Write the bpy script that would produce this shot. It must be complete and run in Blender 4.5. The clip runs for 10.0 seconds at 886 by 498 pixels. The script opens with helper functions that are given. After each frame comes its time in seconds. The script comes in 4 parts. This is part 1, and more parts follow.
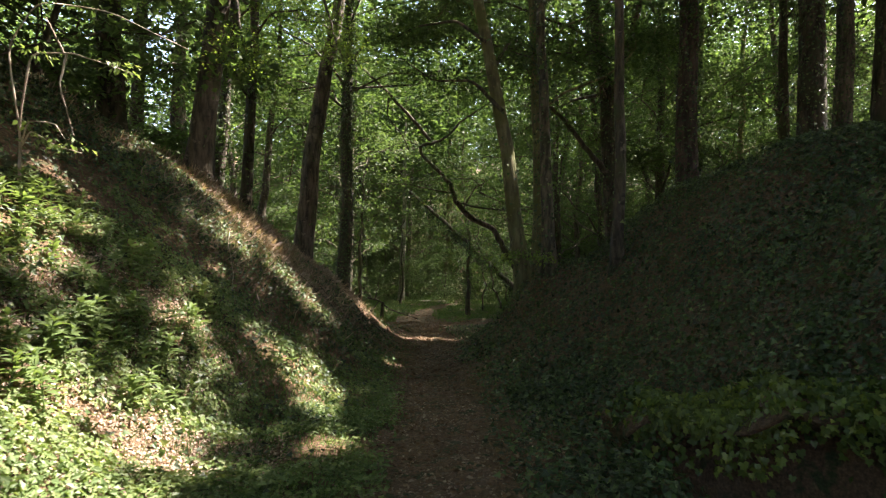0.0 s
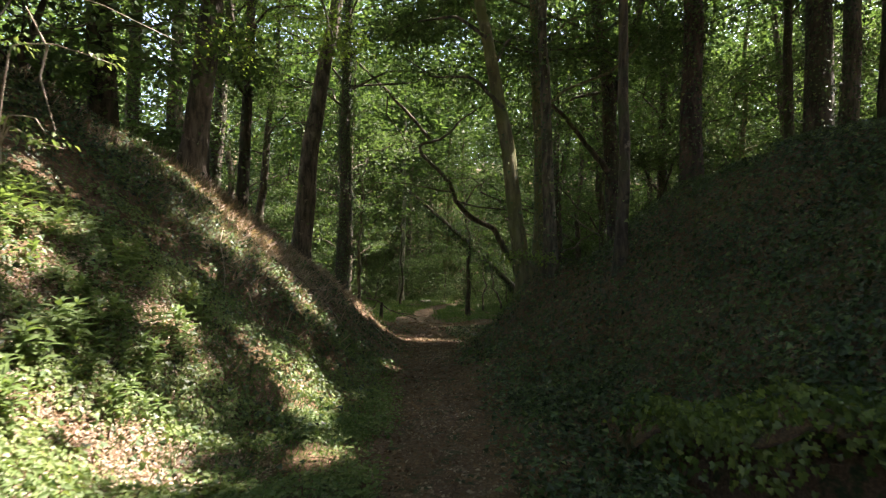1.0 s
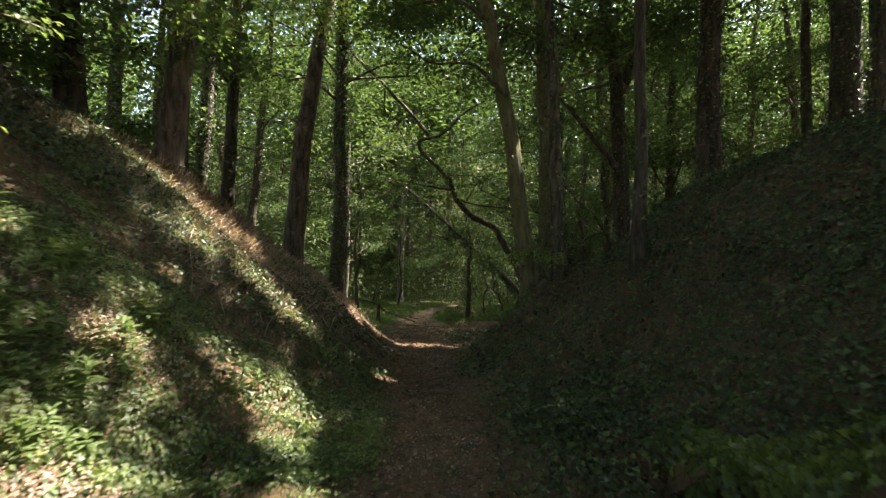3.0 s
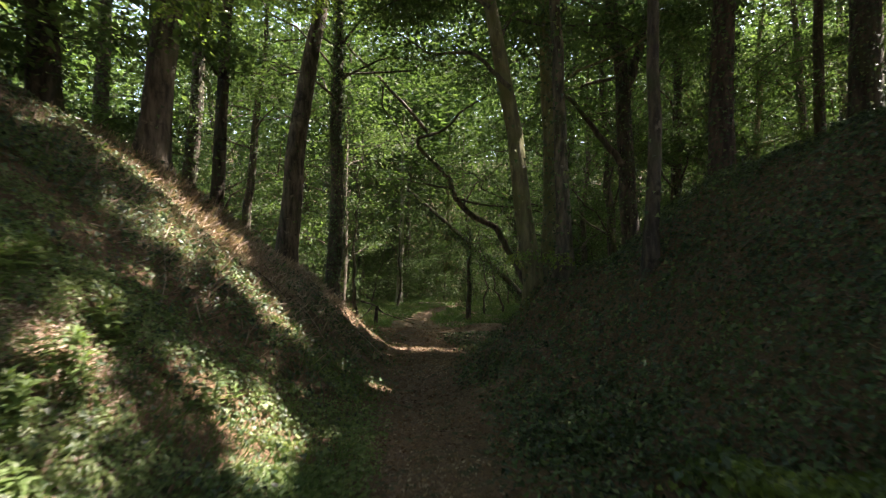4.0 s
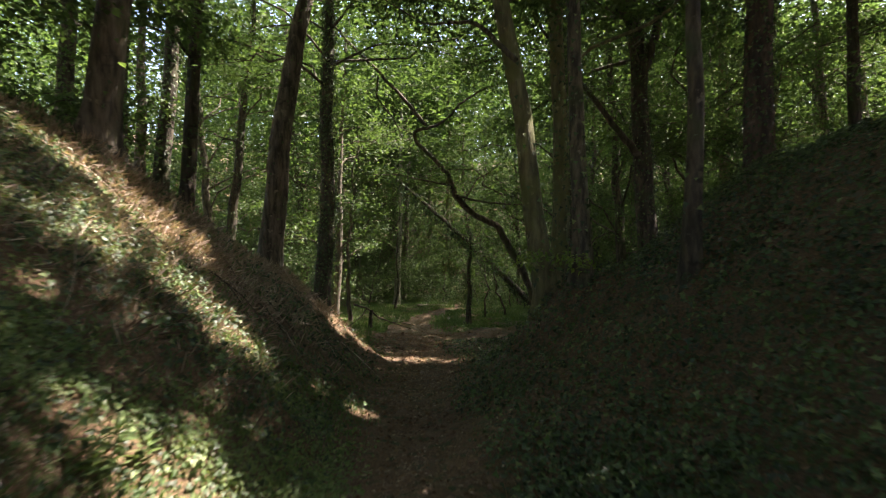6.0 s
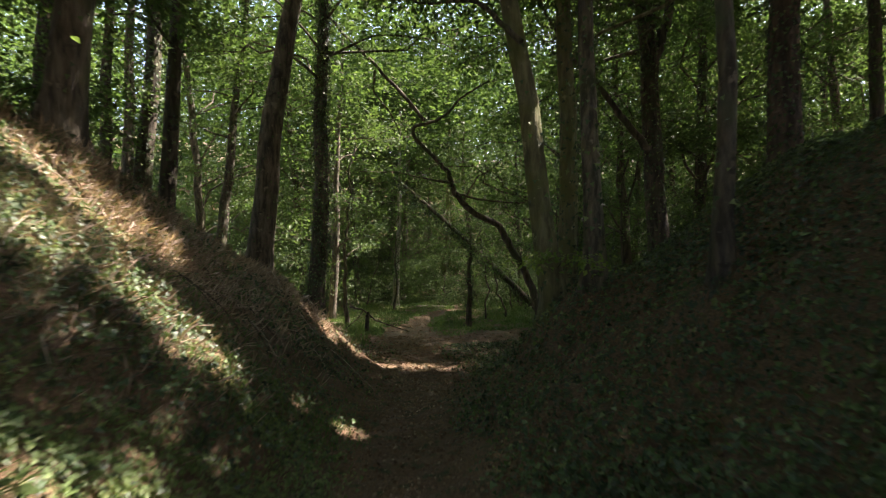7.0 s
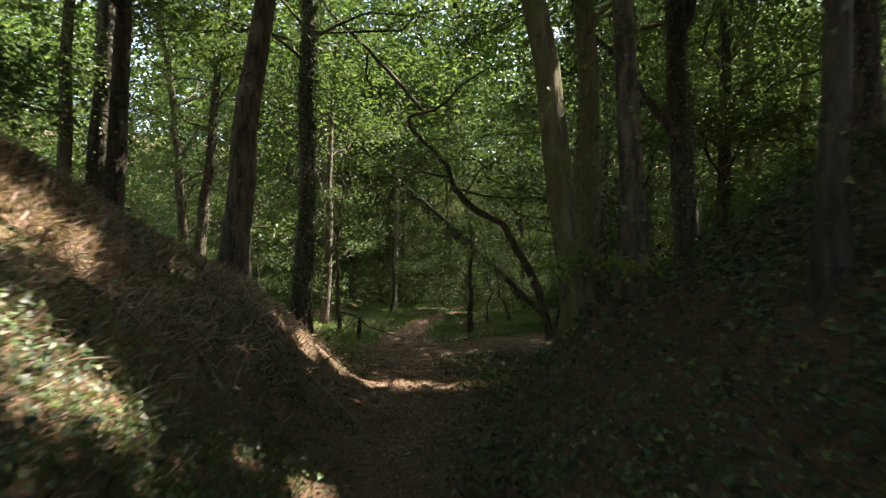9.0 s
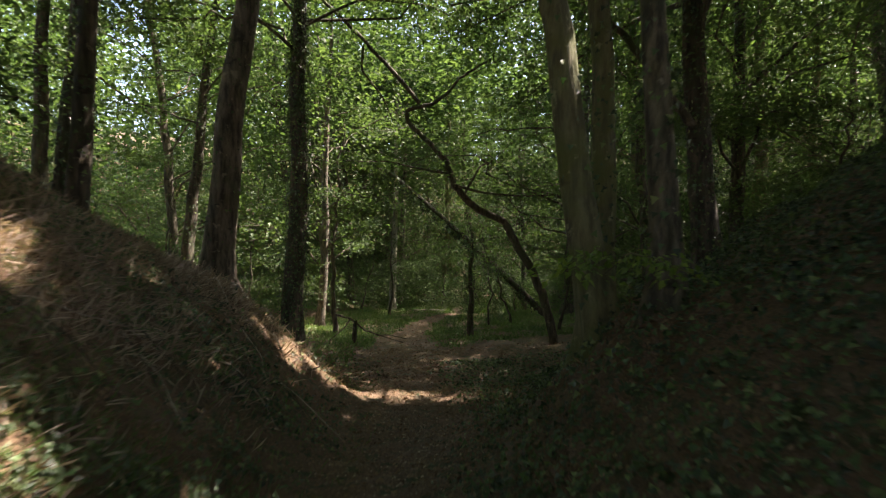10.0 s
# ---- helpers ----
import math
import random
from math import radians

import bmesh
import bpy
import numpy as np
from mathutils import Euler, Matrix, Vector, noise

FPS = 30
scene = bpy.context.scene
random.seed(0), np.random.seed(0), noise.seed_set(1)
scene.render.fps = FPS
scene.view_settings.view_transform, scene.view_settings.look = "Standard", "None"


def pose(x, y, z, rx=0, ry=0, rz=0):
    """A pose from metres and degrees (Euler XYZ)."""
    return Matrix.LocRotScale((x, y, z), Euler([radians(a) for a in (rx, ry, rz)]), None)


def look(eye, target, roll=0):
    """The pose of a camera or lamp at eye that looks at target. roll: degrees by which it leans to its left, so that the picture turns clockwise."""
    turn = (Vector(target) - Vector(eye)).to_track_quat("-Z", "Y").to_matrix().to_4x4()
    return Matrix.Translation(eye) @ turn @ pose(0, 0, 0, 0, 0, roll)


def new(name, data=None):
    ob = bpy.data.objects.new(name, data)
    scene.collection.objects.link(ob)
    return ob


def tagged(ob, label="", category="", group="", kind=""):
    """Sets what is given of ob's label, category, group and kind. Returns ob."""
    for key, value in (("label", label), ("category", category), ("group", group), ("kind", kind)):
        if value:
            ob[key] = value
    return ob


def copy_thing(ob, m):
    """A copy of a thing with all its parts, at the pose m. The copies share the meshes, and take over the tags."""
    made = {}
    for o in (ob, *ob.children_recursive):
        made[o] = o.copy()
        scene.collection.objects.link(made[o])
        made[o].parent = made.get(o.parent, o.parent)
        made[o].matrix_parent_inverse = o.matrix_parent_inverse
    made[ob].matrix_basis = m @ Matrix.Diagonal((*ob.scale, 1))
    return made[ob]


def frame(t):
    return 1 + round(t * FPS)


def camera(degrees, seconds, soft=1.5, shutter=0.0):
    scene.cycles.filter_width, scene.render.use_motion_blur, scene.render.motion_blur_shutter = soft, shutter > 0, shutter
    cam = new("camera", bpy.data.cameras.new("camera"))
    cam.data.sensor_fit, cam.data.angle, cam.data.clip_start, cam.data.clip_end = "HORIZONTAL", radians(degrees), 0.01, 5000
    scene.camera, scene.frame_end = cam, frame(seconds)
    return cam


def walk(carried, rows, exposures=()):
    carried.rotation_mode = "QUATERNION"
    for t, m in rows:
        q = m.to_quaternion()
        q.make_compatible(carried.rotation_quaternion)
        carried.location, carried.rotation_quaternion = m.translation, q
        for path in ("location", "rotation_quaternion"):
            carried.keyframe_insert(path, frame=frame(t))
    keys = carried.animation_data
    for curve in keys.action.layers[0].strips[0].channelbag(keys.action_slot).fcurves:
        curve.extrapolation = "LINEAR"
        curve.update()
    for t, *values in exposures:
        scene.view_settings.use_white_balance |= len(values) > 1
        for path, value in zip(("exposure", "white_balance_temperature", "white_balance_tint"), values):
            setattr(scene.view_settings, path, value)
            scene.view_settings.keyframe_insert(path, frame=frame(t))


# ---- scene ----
cam = camera(74.0, 10.0, soft=1.2, shutter=1.7)
METRES, EYE, TILT, LEAN, TURN = 6.5, 1.4, 0.0, 0.0, 0.0
ROWS = [
    (0.0, 0.0, 0.0, 0.0, 0.0, 0.0, -0.0),
    (0.5, 0.0012, 0.0165, 0.0002, 0.01, -0.01, 0.0),
    (1.0, 0.0026, 0.0391, 0.0003, 0.01, -0.03, 0.01),
    (1.5, 0.0042, 0.0671, 0.0001, 0.02, -0.03, 0.01),
    (2.0, 0.0056, 0.0994, 0.0002, 0.03, -0.03, 0.01),
    (2.5, 0.0074, 0.1362, 0.0005, 0.04, -0.03, 0.01),
    (4.0, 0.0129, 0.2682, 0.0008, 0.04, -0.03, 0.04),
    (4.5, 0.0156, 0.319, 0.0006, 0.04, -0.03, 0.04),
    (5.0, 0.0185, 0.372, 0.0003, 0.03, -0.02, 0.06),
    (5.5, 0.021, 0.4285, -0.0002, 0.05, -0.0, 0.07),
    (7.0, 0.0295, 0.6067, -0.0009, 0.06, 0.01, 0.04),
    (7.5, 0.0317, 0.6701, -0.001, 0.06, 0.03, 0.04),
    (8.0, 0.0334, 0.7337, -0.0015, 0.05, 0.03, 0.06),
    (8.5, 0.0362, 0.7998, -0.0025, 0.07, 0.04, 0.09),
    (9.0, 0.0391, 0.8659, -0.0034, 0.09, 0.05, 0.12),
    (9.5, 0.0423, 0.9322, -0.0036, 0.11, 0.04, 0.15),
    (10.0, 0.0454, 0.9989, -0.0051, 0.12, 0.06, 0.15),
]

walk(cam, [(t, pose(0, 0, EYE, TILT, LEAN, TURN) @ pose(METRES * x * 0.75, METRES * y, METRES * z * 0.75, 90 + pitch * 0.75, roll, yaw * 0.75)) for t, x, y, z, yaw, pitch, roll in ROWS],
     exposures=[(0.0, 2.79, 6950, 20), (10.0, 2.54, 7050, 20)])

# ---- light: late-morning sun from the right and slightly ahead, through gaps in the canopy ----
SUN_EL, SUN_AZ = 55.0, 66.0
to_sun = Vector((math.cos(radians(SUN_EL)) * math.sin(radians(SUN_AZ)), math.cos(radians(SUN_EL)) * math.cos(radians(SUN_AZ)), math.sin(radians(SUN_EL))))
world = bpy.data.worlds.new("sky")
scene.world = world
world.use_nodes = True
sky = world.node_tree.nodes.new("ShaderNodeTexSky")
sky.sky_type, sky.sun_disc, sky.ozone_density, sky.dust_density = "NISHITA", False, 0.4, 2.0
sky.sun_elevation, sky.sun_rotation = radians(SUN_EL), radians(SUN_AZ)
world.node_tree.links.new(sky.outputs[0], world.node_tree.nodes["Background"].inputs[0])
world.node_tree.nodes["Background"].inputs[1].default_value = 0.135
sun = new("sun", bpy.data.lights.new("sun", "SUN"))
sun.data.energy, sun.data.angle, sun.data.color = 5.0, radians(0.55), (1.0, 0.94, 0.84)
sun.matrix_world = look(to_sun * 60, (0, 0, 0))

# ---- materials ----


def nodes_of(name):
    m = bpy.data.materials.new(name)
    m.use_nodes = True
    return m, m.node_tree.nodes, m.node_tree.links, m.node_tree.nodes["Principled BSDF"]


def ramp(nt, links, source, stops):
    r = nt.new("ShaderNodeValToRGB")
    while len(r.color_ramp.elements) < len(stops):
        r.color_ramp.elements.new(0.5)
    for e, (p, c) in zip(r.color_ramp.elements, stops):
        e.position, e.color = p, (*c, 1)
    links.new(source, r.inputs[0])
    return r.outputs[0]


def texture(nt, links, scale, detail=4.0, rough=0.6, stretch=(1, 1, 1), space="Object"):
    c, m, n = nt.new("ShaderNodeTexCoord"), nt.new("ShaderNodeMapping"), nt.new("ShaderNodeTexNoise")
    m.inputs["Scale"].default_value = stretch
    links.new(c.outputs[space], m.inputs[0])
    links.new(m.outputs[0], n.inputs["Vector"])
    n.inputs["Scale"].default_value, n.inputs["Detail"].default_value, n.inputs["Roughness"].default_value = scale, detail, rough
    return n.outputs[0]


def mixed(nt, links, a, b, fac):
    m = nt.new("ShaderNodeMix")
    m.data_type = "RGBA"
    for sock, v in ((m.inputs[6], a), (m.inputs[7], b), (m.inputs[0], fac)):
        if isinstance(v, (tuple, float)):
            sock.default_value = (*v, 1) if isinstance(v, tuple) else v
        else:
            links.new(v, sock)
    return m.outputs[2]


def leaf_material(name, stops, through_light=0.4, rough=0.45, patch=0.35):
    """Leaves: every leaf its own tint, with slow variation over metres; light shines through them."""
    m, nt, links, bsdf = nodes_of(name)
    g = nt.new("ShaderNodeNewGeometry")
    tint = ramp(nt, links, g.outputs["Random Per Island"], stops)
    big = texture(nt, links, 0.55, 2.0)
    tint2 = mixed(nt, links, tint, ramp(nt, links, big, [(0.35, stops[0][1]), (0.65, stops[-1][1])]), patch)
    links.new(tint2, bsdf.inputs["Base Color"])
    bsdf.inputs["Roughness"].default_value = rough
    tr, mx, out = nt.new("ShaderNodeBsdfTranslucent"), nt.new("ShaderNodeMixShader"), nt["Material Output"]
    warm = nt.new("ShaderNodeMix")
    warm.data_type, warm.blend_type = "RGBA", "MULTIPLY"
    warm.inputs[0].default_value = 1.0
    links.new(tint2, warm.inputs[6])
    warm.inputs[7].default_value = (1.6, 1.6, 0.85, 1)
    links.new(warm.outputs[2], tr.inputs[0])
    mx.inputs[0].default_value = through_light
    links.new(bsdf.outputs[0], mx.inputs[1])
    links.new(tr.outputs[0], mx.inputs[2])
    links.new(mx.outputs[0], out.inputs[0])
    return m


def bark_material(name, dark, light, moss, moss_from=0.55, pale=None):
    m, nt, links, bsdf = nodes_of(name)
    n1 = texture(nt, links, 9.0, 6.0, 0.65, (1, 1, 0.22))
    n2 = texture(nt, links, 1.3, 3.0)
    base = ramp(nt, links, n1, [(0.40, dark), (0.62, light)])
    mo = ramp(nt, links, n2, [(moss_from, (0, 0, 0)), (moss_from + 0.14, (1, 1, 1))])
    n3 = texture(nt, links, 4.2, 5.0, 0.7)
    lichen = ramp(nt, links, n3, [(0.60, (0, 0, 0)), (0.66, (0.75, 0.75, 0.75))])
    scar = ramp(nt, links, texture(nt, links, 2.6, 2.0, 0.5, (1, 1, 2.2)), [(0.28, (0.8, 0.8, 0.8)), (0.34, (0, 0, 0))])
    pale = pale or tuple(min(1.0, 1.5 * c + 0.015) for c in light)
    coat = mixed(nt, links, mixed(nt, links, base, moss, mo), pale, lichen)
    links.new(mixed(nt, links, coat, tuple(0.6 * c for c in dark), scar), bsdf.inputs["Base Color"])
    bsdf.inputs["Roughness"].default_value = 0.9
    bump = nt.new("ShaderNodeBump")
    bump.inputs["Strength"].default_value, bump.inputs["Distance"].default_value = 1.0, 0.05
    links.new(n1, bump.inputs["Height"])
    links.new(bump.outputs[0], bsdf.inputs["Normal"])
    return m


def ground_material():
    m, nt, links, bsdf = nodes_of("woodland_soil")
    fine, mid, big = texture(nt, links, 38.0, 6.0, 0.7), texture(nt, links, 5.0, 5.0, 0.65), texture(nt, links, 0.7, 3.0)
    soil = ramp(nt, links, fine, [(0.3, (0.035, 0.022, 0.013)), (0.5, (0.125, 0.075, 0.04)), (0.72, (0.23, 0.15, 0.085))])
    moss = ramp(nt, links, fine, [(0.3, (0.012, 0.02, 0.007)), (0.7, (0.06, 0.085, 0.025))])
    where = ramp(nt, links, mid, [(0.52, (0, 0, 0)), (0.62, (1, 1, 1))])
    c1 = mixed(nt, links, soil, moss, where)
    pale = ramp(nt, links, big, [(0.55, (0, 0, 0)), (0.75, (0.5, 0.5, 0.5))])
    links.new(mixed(nt, links, c1, (0.16, 0.115, 0.08), pale), bsdf.inputs["Base Color"])
    bsdf.inputs["Roughness"].default_value = 0.95
    bump = nt.new("ShaderNodeBump")
    bump.inputs["Strength"].default_value, bump.inputs["Distance"].default_value = 1.0, 0.03
    links.new(fine, bump.inputs["Height"])
    links.new(bump.outputs[0], bsdf.inputs["Normal"])
    return m


SOIL = ground_material()
IVY = leaf_material("ivy_leaf", [(0.0, (0.006, 0.016, 0.006)), (0.45, (0.022, 0.054, 0.017)), (0.85, (0.065, 0.12, 0.036)), (1.0, (0.17, 0.21, 0.08))], 0.2, 0.5, 0.12)
IVY_YOUNG = leaf_material("young_ivy_leaf", [(0.0, (0.018, 0.045, 0.012)), (0.6, (0.06, 0.11, 0.025)), (0.85, (0.14, 0.2, 0.04)), (1.0, (0.26, 0.3, 0.07))], 0.35, 0.4)
LEAF = leaf_material("tree_leaf", [(0.0, (0.032, 0.062, 0.024)), (0.5, (0.052, 0.10, 0.036)), (1.0, (0.09, 0.14, 0.05))], 0.48, 0.6)
# tree leaf in a lighter colour, which stands in for sun on the sprays
SPRAY_LEAF = leaf_material("brightened_tree_leaf", [(0.0, (0.06, 0.12, 0.025)), (0.6, (0.11, 0.18, 0.04)), (1.0, (0.18, 0.24, 0.06))], 0.5, 0.45)
HERB = leaf_material("herb_leaf", [(0.0, (0.06, 0.11, 0.035)), (0.6, (0.12, 0.18, 0.065)), (1.0, (0.22, 0.27, 0.11))], 0.4, 0.45)
LITTER = leaf_material("fallen_leaf", [(0.0, (0.05, 0.026, 0.014)), (0.5, (0.14, 0.075, 0.04)), (0.9, (0.21, 0.13, 0.075)), (1.0, (0.3, 0.21, 0.13))], 0.12, 0.8)
STRAW = leaf_material("dead_grass", [(0.0, (0.075, 0.05, 0.034)), (0.6, (0.22, 0.155, 0.115)), (1.0, (0.48, 0.38, 0.31))], 0.2, 0.7)
GRASS = leaf_material("grass_blade", [(0.0, (0.03, 0.075, 0.02)), (0.6, (0.06, 0.13, 0.03)), (1.0, (0.14, 0.2, 0.06))], 0.35, 0.5)
BARK = bark_material("grey_brown_bark", (0.034, 0.028, 0.02), (0.145, 0.122, 0.09), (0.06, 0.065, 0.03))
BARK_DARK = bark_material("dark_ivied_bark", (0.022, 0.018, 0.012), (0.10, 0.082, 0.056), (0.045, 0.055, 0.022), 0.5)
BARK_MOSS = bark_material("mossy_smooth_bark", (0.07, 0.066, 0.032), (0.17, 0.16, 0.08), (0.095, 0.105, 0.032), 0.44)
BARK_PALE = bark_material("pale_grey_bark", (0.14, 0.13, 0.1), (0.36, 0.34, 0.27), (0.16, 0.17, 0.09), 0.6)
BARK_RED = bark_material("reddish_bark", (0.024, 0.018, 0.013), (0.10, 0.073, 0.052), (0.04, 0.045, 0.02), 0.62)
BARK_FLAKE = bark_material("flaking_bark", (0.03, 0.026, 0.016), (0.15, 0.13, 0.085), (0.03, 0.04, 0.015), 0.52, (0.3, 0.27, 0.2))
DEADWOOD = bark_material("bleached_dead_wood", (0.2, 0.16, 0.12), (0.5, 0.42, 0.33), (0.2, 0.17, 0.1), 0.75)

# ---- the lie of the land: a hollow way between two banks, falling away gently ahead ----
rng = np.random.default_rng(7)


def wave(x, y, f, seed):
    """Smooth pseudo-noise, about -1 to 1."""
    a = np.sin(f * (0.9 * x + 0.35 * y) + seed) + np.sin(f * (-0.45 * x + 1.1 * y) * 1.31 + 2.1 * seed) + np.sin(f * (0.6 * x - 0.75 * y) * 1.83 + 3.7 * seed)
    return a / 3 * 1.3


def soft_min(a, b, k):
    return -k * np.logaddexp(-a / k, -b / k)


def soft_max(a, b, k):
    return k * np.logaddexp(a / k, b / k)


def path_x(y):
    return np.interp(y, [-30, 4, 10.8, 16, 22, 28, 35, 39, 45, 60, 200], [0.0, 0.03, -0.25, -0.25, -0.75, -1.3, -1.0, -0.3, 1.0, 2.0, 2.0])


def path_z(y):
    return np.interp(y, [-200, -30, 0, 16, 29, 45, 60, 400], [1.5, 1.2, 0.0, -1.1, -1.85, -2.6, -3.1, -4.0])


def scoop_y(x):
    return 5.1 - 1.57 * (x - 1.75)


def height(x, y):
    x, y = np.asarray(x, float), np.asarray(y, float)
    d = x - path_x(y)
    u, v = -d, d
    top_l = np.interp(y, [-40, 8, 11.5, 15, 18.6, 21.7, 25, 30], [4.1, 4.32, 3.73, 2.26, 2.12, 1.81, 0.9, 0.25])
    top_r = np.interp(y, [-40, 5, 9, 11, 13, 18, 22, 28, 34], [3.64, 3.64, 3.80, 3.77, 3.07, 3.35, 1.5, 0.7, 0.25])
    toe_l = np.interp(y, [5, 7, 8.8, 15.8, 17.5, 20, 24, 30], [1.95, 1.24, 0.80, 0.92, 1.46, 2.51, 4.31, 7.0])
    toe_r = np.interp(y, [12.6, 13.6, 15, 18, 23.5, 30], [0.78, 1.0, 1.7, 3.0, 5.0, 7.5])
    rise_l = soft_max(0 * u, 1.00 * (u - toe_l), 0.16)
    near = soft_max(soft_max(0 * v, 0.17 * (v - 0.84), 0.06), 0.91 * (v - 2.04), 0.15)
    w = v - (toe_r - 0.78)
    far = soft_max(soft_max(0 * w, 0.38 * (w - 0.28), 0.07), 0.5 + 1.05 * (w - 1.83), 0.14)
    k = np.clip((y - 7.0) / 3.0, 0, 1)
    k = k * k * (3 - 2 * k)
    rise_r = near * (1 - k) + far * k
    left = soft_min(rise_l, top_l + 0.06 * np.maximum(u - 4, 0), 0.35)
    right = soft_min(rise_r, top_r + 0.03 * np.maximum(v - 5, 0), 0.55)
    dz = np.where(d < 0, left, right)
    dz = dz + 0.87 * np.exp(-(((x - 1.85) / 0.75) ** 2 + ((y - 11.7) / 1.1) ** 2))
    edge = np.clip((np.abs(d) - 0.4) / 1.2, 0, 1)
    dz = dz + edge * (0.10 * wave(x, y, 1.3, 1.0) + 0.045 * wave(x, y, 3.7, 4.0)) + 0.018 * wave(x, y, 7.0, 2.0)
    # a low scooped-out bank face under the ivy at the foot of the right-hand bank
    side = np.clip((x - 1.5) / 0.2, 0, 1) * np.clip((4.2 - x) / 0.4, 0, 1) * np.clip((y - 1.2) / 0.4, 0, 1)
    dz = dz - (0.75 + 0.35 * np.clip(x - 1.9, 0, 1.5)) * side / (1 + np.exp(np.clip((y - scoop_y(x)) / 0.05, -40, 40)))
    dz = dz + 0.3 * np.clip((x - 1.45) / 0.3, 0, 1) * np.clip((2.9 - x) / 0.5, 0, 1) * np.exp(-(((y - scoop_y(x) - 0.25) / 0.4) ** 2)) * (y > scoop_y(x) - 0.3)
    # wooded slopes added to close the valley beyond the clearing, so they hide the sky
    r = np.hypot(x, y - 15)
    return path_z(y) + dz + 0.36 * soft_max(r - 56, 0 * r, 6.0) * np.clip((400 - r) / 300, 0, 1)


def normal_at(x, y):
    e = 0.05
    n = np.stack([-(height(x + e, y) - height(x - e, y)) / (2 * e), -(height(x, y + e) - height(x, y - e)) / (2 * e), np.ones_like(x)], -1)
    return n / np.linalg.norm(n, axis=-1, keepdims=True)


def raw_mesh(name, verts, faces, mat, smooth=False):
    """A mesh from arrays; faces all have as many corners."""
    me = bpy.data.meshes.new(name)
    verts, faces = np.asarray(verts, np.float32), np.asarray(faces, np.int32)
    k = faces.shape[1]
    me.vertices.add(len(verts))
    me.vertices.foreach_set("co", verts.ravel())
    me.loops.add(faces.size)
    me.loops.foreach_set("vertex_index", faces.ravel())
    me.polygons.add(len(faces))
    me.polygons.foreach_set("loop_start", np.arange(0, faces.size, k, dtype=np.int32))
    me.polygons.foreach_set("use_smooth", np.full(len(faces), smooth))
    me.update(calc_edges=True)
    me.materials.append(mat)
    return me


def spaced(fine_from, fine_to, step, reach):
    """Grid lines: even over a stretch, then ever wider to the horizon."""
    mid = list(np.arange(fine_from, fine_to + 1e-6, step))
    s, a = step, mid[-1]
    while a < reach:
        s *= 1.25
        a += s
        mid.append(a)
    s, a = step, mid[0]
    while a > -reach:
        s *= 1.25
        a -= s
        mid.insert(0, a)
    return np.array(mid)


gx, gy = spaced(-7, 7.5, 0.09, 900), spaced(1.0, 20, 0.1, 900)
X, Y = np.meshgrid(gx, gy)
Z = height(X, Y)
idx = np.arange(X.size).reshape(X.shape)
quads = np.stack([idx[:-1, :-1], idx[:-1, 1:], idx[1:, 1:], idx[1:, :-1]], -1).reshape(-1, 4)
ground = new("ground", raw_mesh("ground", np.stack([X, Y, Z], -1).reshape(-1, 3), quads, SOIL, True))
tagged(ground, "brown woodland soil of a sunken path between banks", "ground", kind="structure")

# ---- patches kept sunlit, placed from the camera's view: leaves and limbs that would shade them are left out ----
#       x     y    rx    ry   turn
BANK_GAPS = [(-2.3, 4.1, 0.5, 1.2, -4), (-2.0, 3.0, 0.5, 0.7, 0), (-1.1, 5.5, 0.18, 0.75, 14), (-1.52, 6.85, 0.28, 0.6, 9), (-2.02, 6.9, 0.12, 0.28, 20), (-2.52, 5.95, 0.1, 0.32, 10), (-4.6, 5.3, 0.5, 0.5, 0),
             (-3.78, 5.5, 0.28, 0.8, 10), (-2.75, 5.75, 0.1, 0.25, 0), (-4.27, 6.5, 0.12, 0.35, 0), (-4.45, 9.2, 0.35, 0.9, 5), (-4.0, 9.8, 0.45, 1.0, 10), (-3.5, 10.3, 0.34, 0.9, 12), (-3.15, 11.1, 0.13, 0.38, 20),
             (-2.65, 9.0, 0.2, 0.4, 30), (-2.25, 9.3, 0.22, 0.5, 25), (-1.98, 9.6, 0.22, 0.5, 10), (-3.36, 8.3, 0.06, 0.25, 0), (-3.05, 8.6, 0.06, 0.2, 0)]
PATH_GAPS = [(-0.98, 10.75, 0.16, 0.45, 18), (-1.44, 10.6, 0.07, 0.15, 0), (-2.13, 12.54, 0.06, 0.15, 0), (-3.17, 13.0, 0.05, 0.4, 8), (-2.95, 16.9, 0.2, 0.4, 30), (-2.2, 15.4, 0.35, 0.4, 40), (-1.75, 15.85, 0.35, 0.35, 40), (-1.2, 16.3, 0.4, 0.3, 30),
             (-0.4, 16.6, 0.6, 0.25, -5), (0.25, 16.4, 0.3, 0.2, -20), (2.8, 25.5, 0.8, 0.2, 0)]
WOOD_GAPS = [(1.1, 43.5, 0.9, 0.6, 0), (-8.0, 26.0, 1.8, 2.6, 0), (-5.8, 33.0, 1.3, 2.2, 0), (-9.5, 33.0, 1.5, 2.5, 0), (-8.6, 17.0, 1.1, 1.6, 0), (10.5, 23.0, 1.3, 1.7, 0), (13.0, 28.0, 1.4, 2.0, 0), (7.6, 29.5, 1.2, 2.0, 0), (6.7, 12.3, 0.8, 0.6, 0), (7.6, 22.7, 0.4, 0.4, 0)]
GAPS = BANK_GAPS + PATH_GAPS + WOOD_GAPS


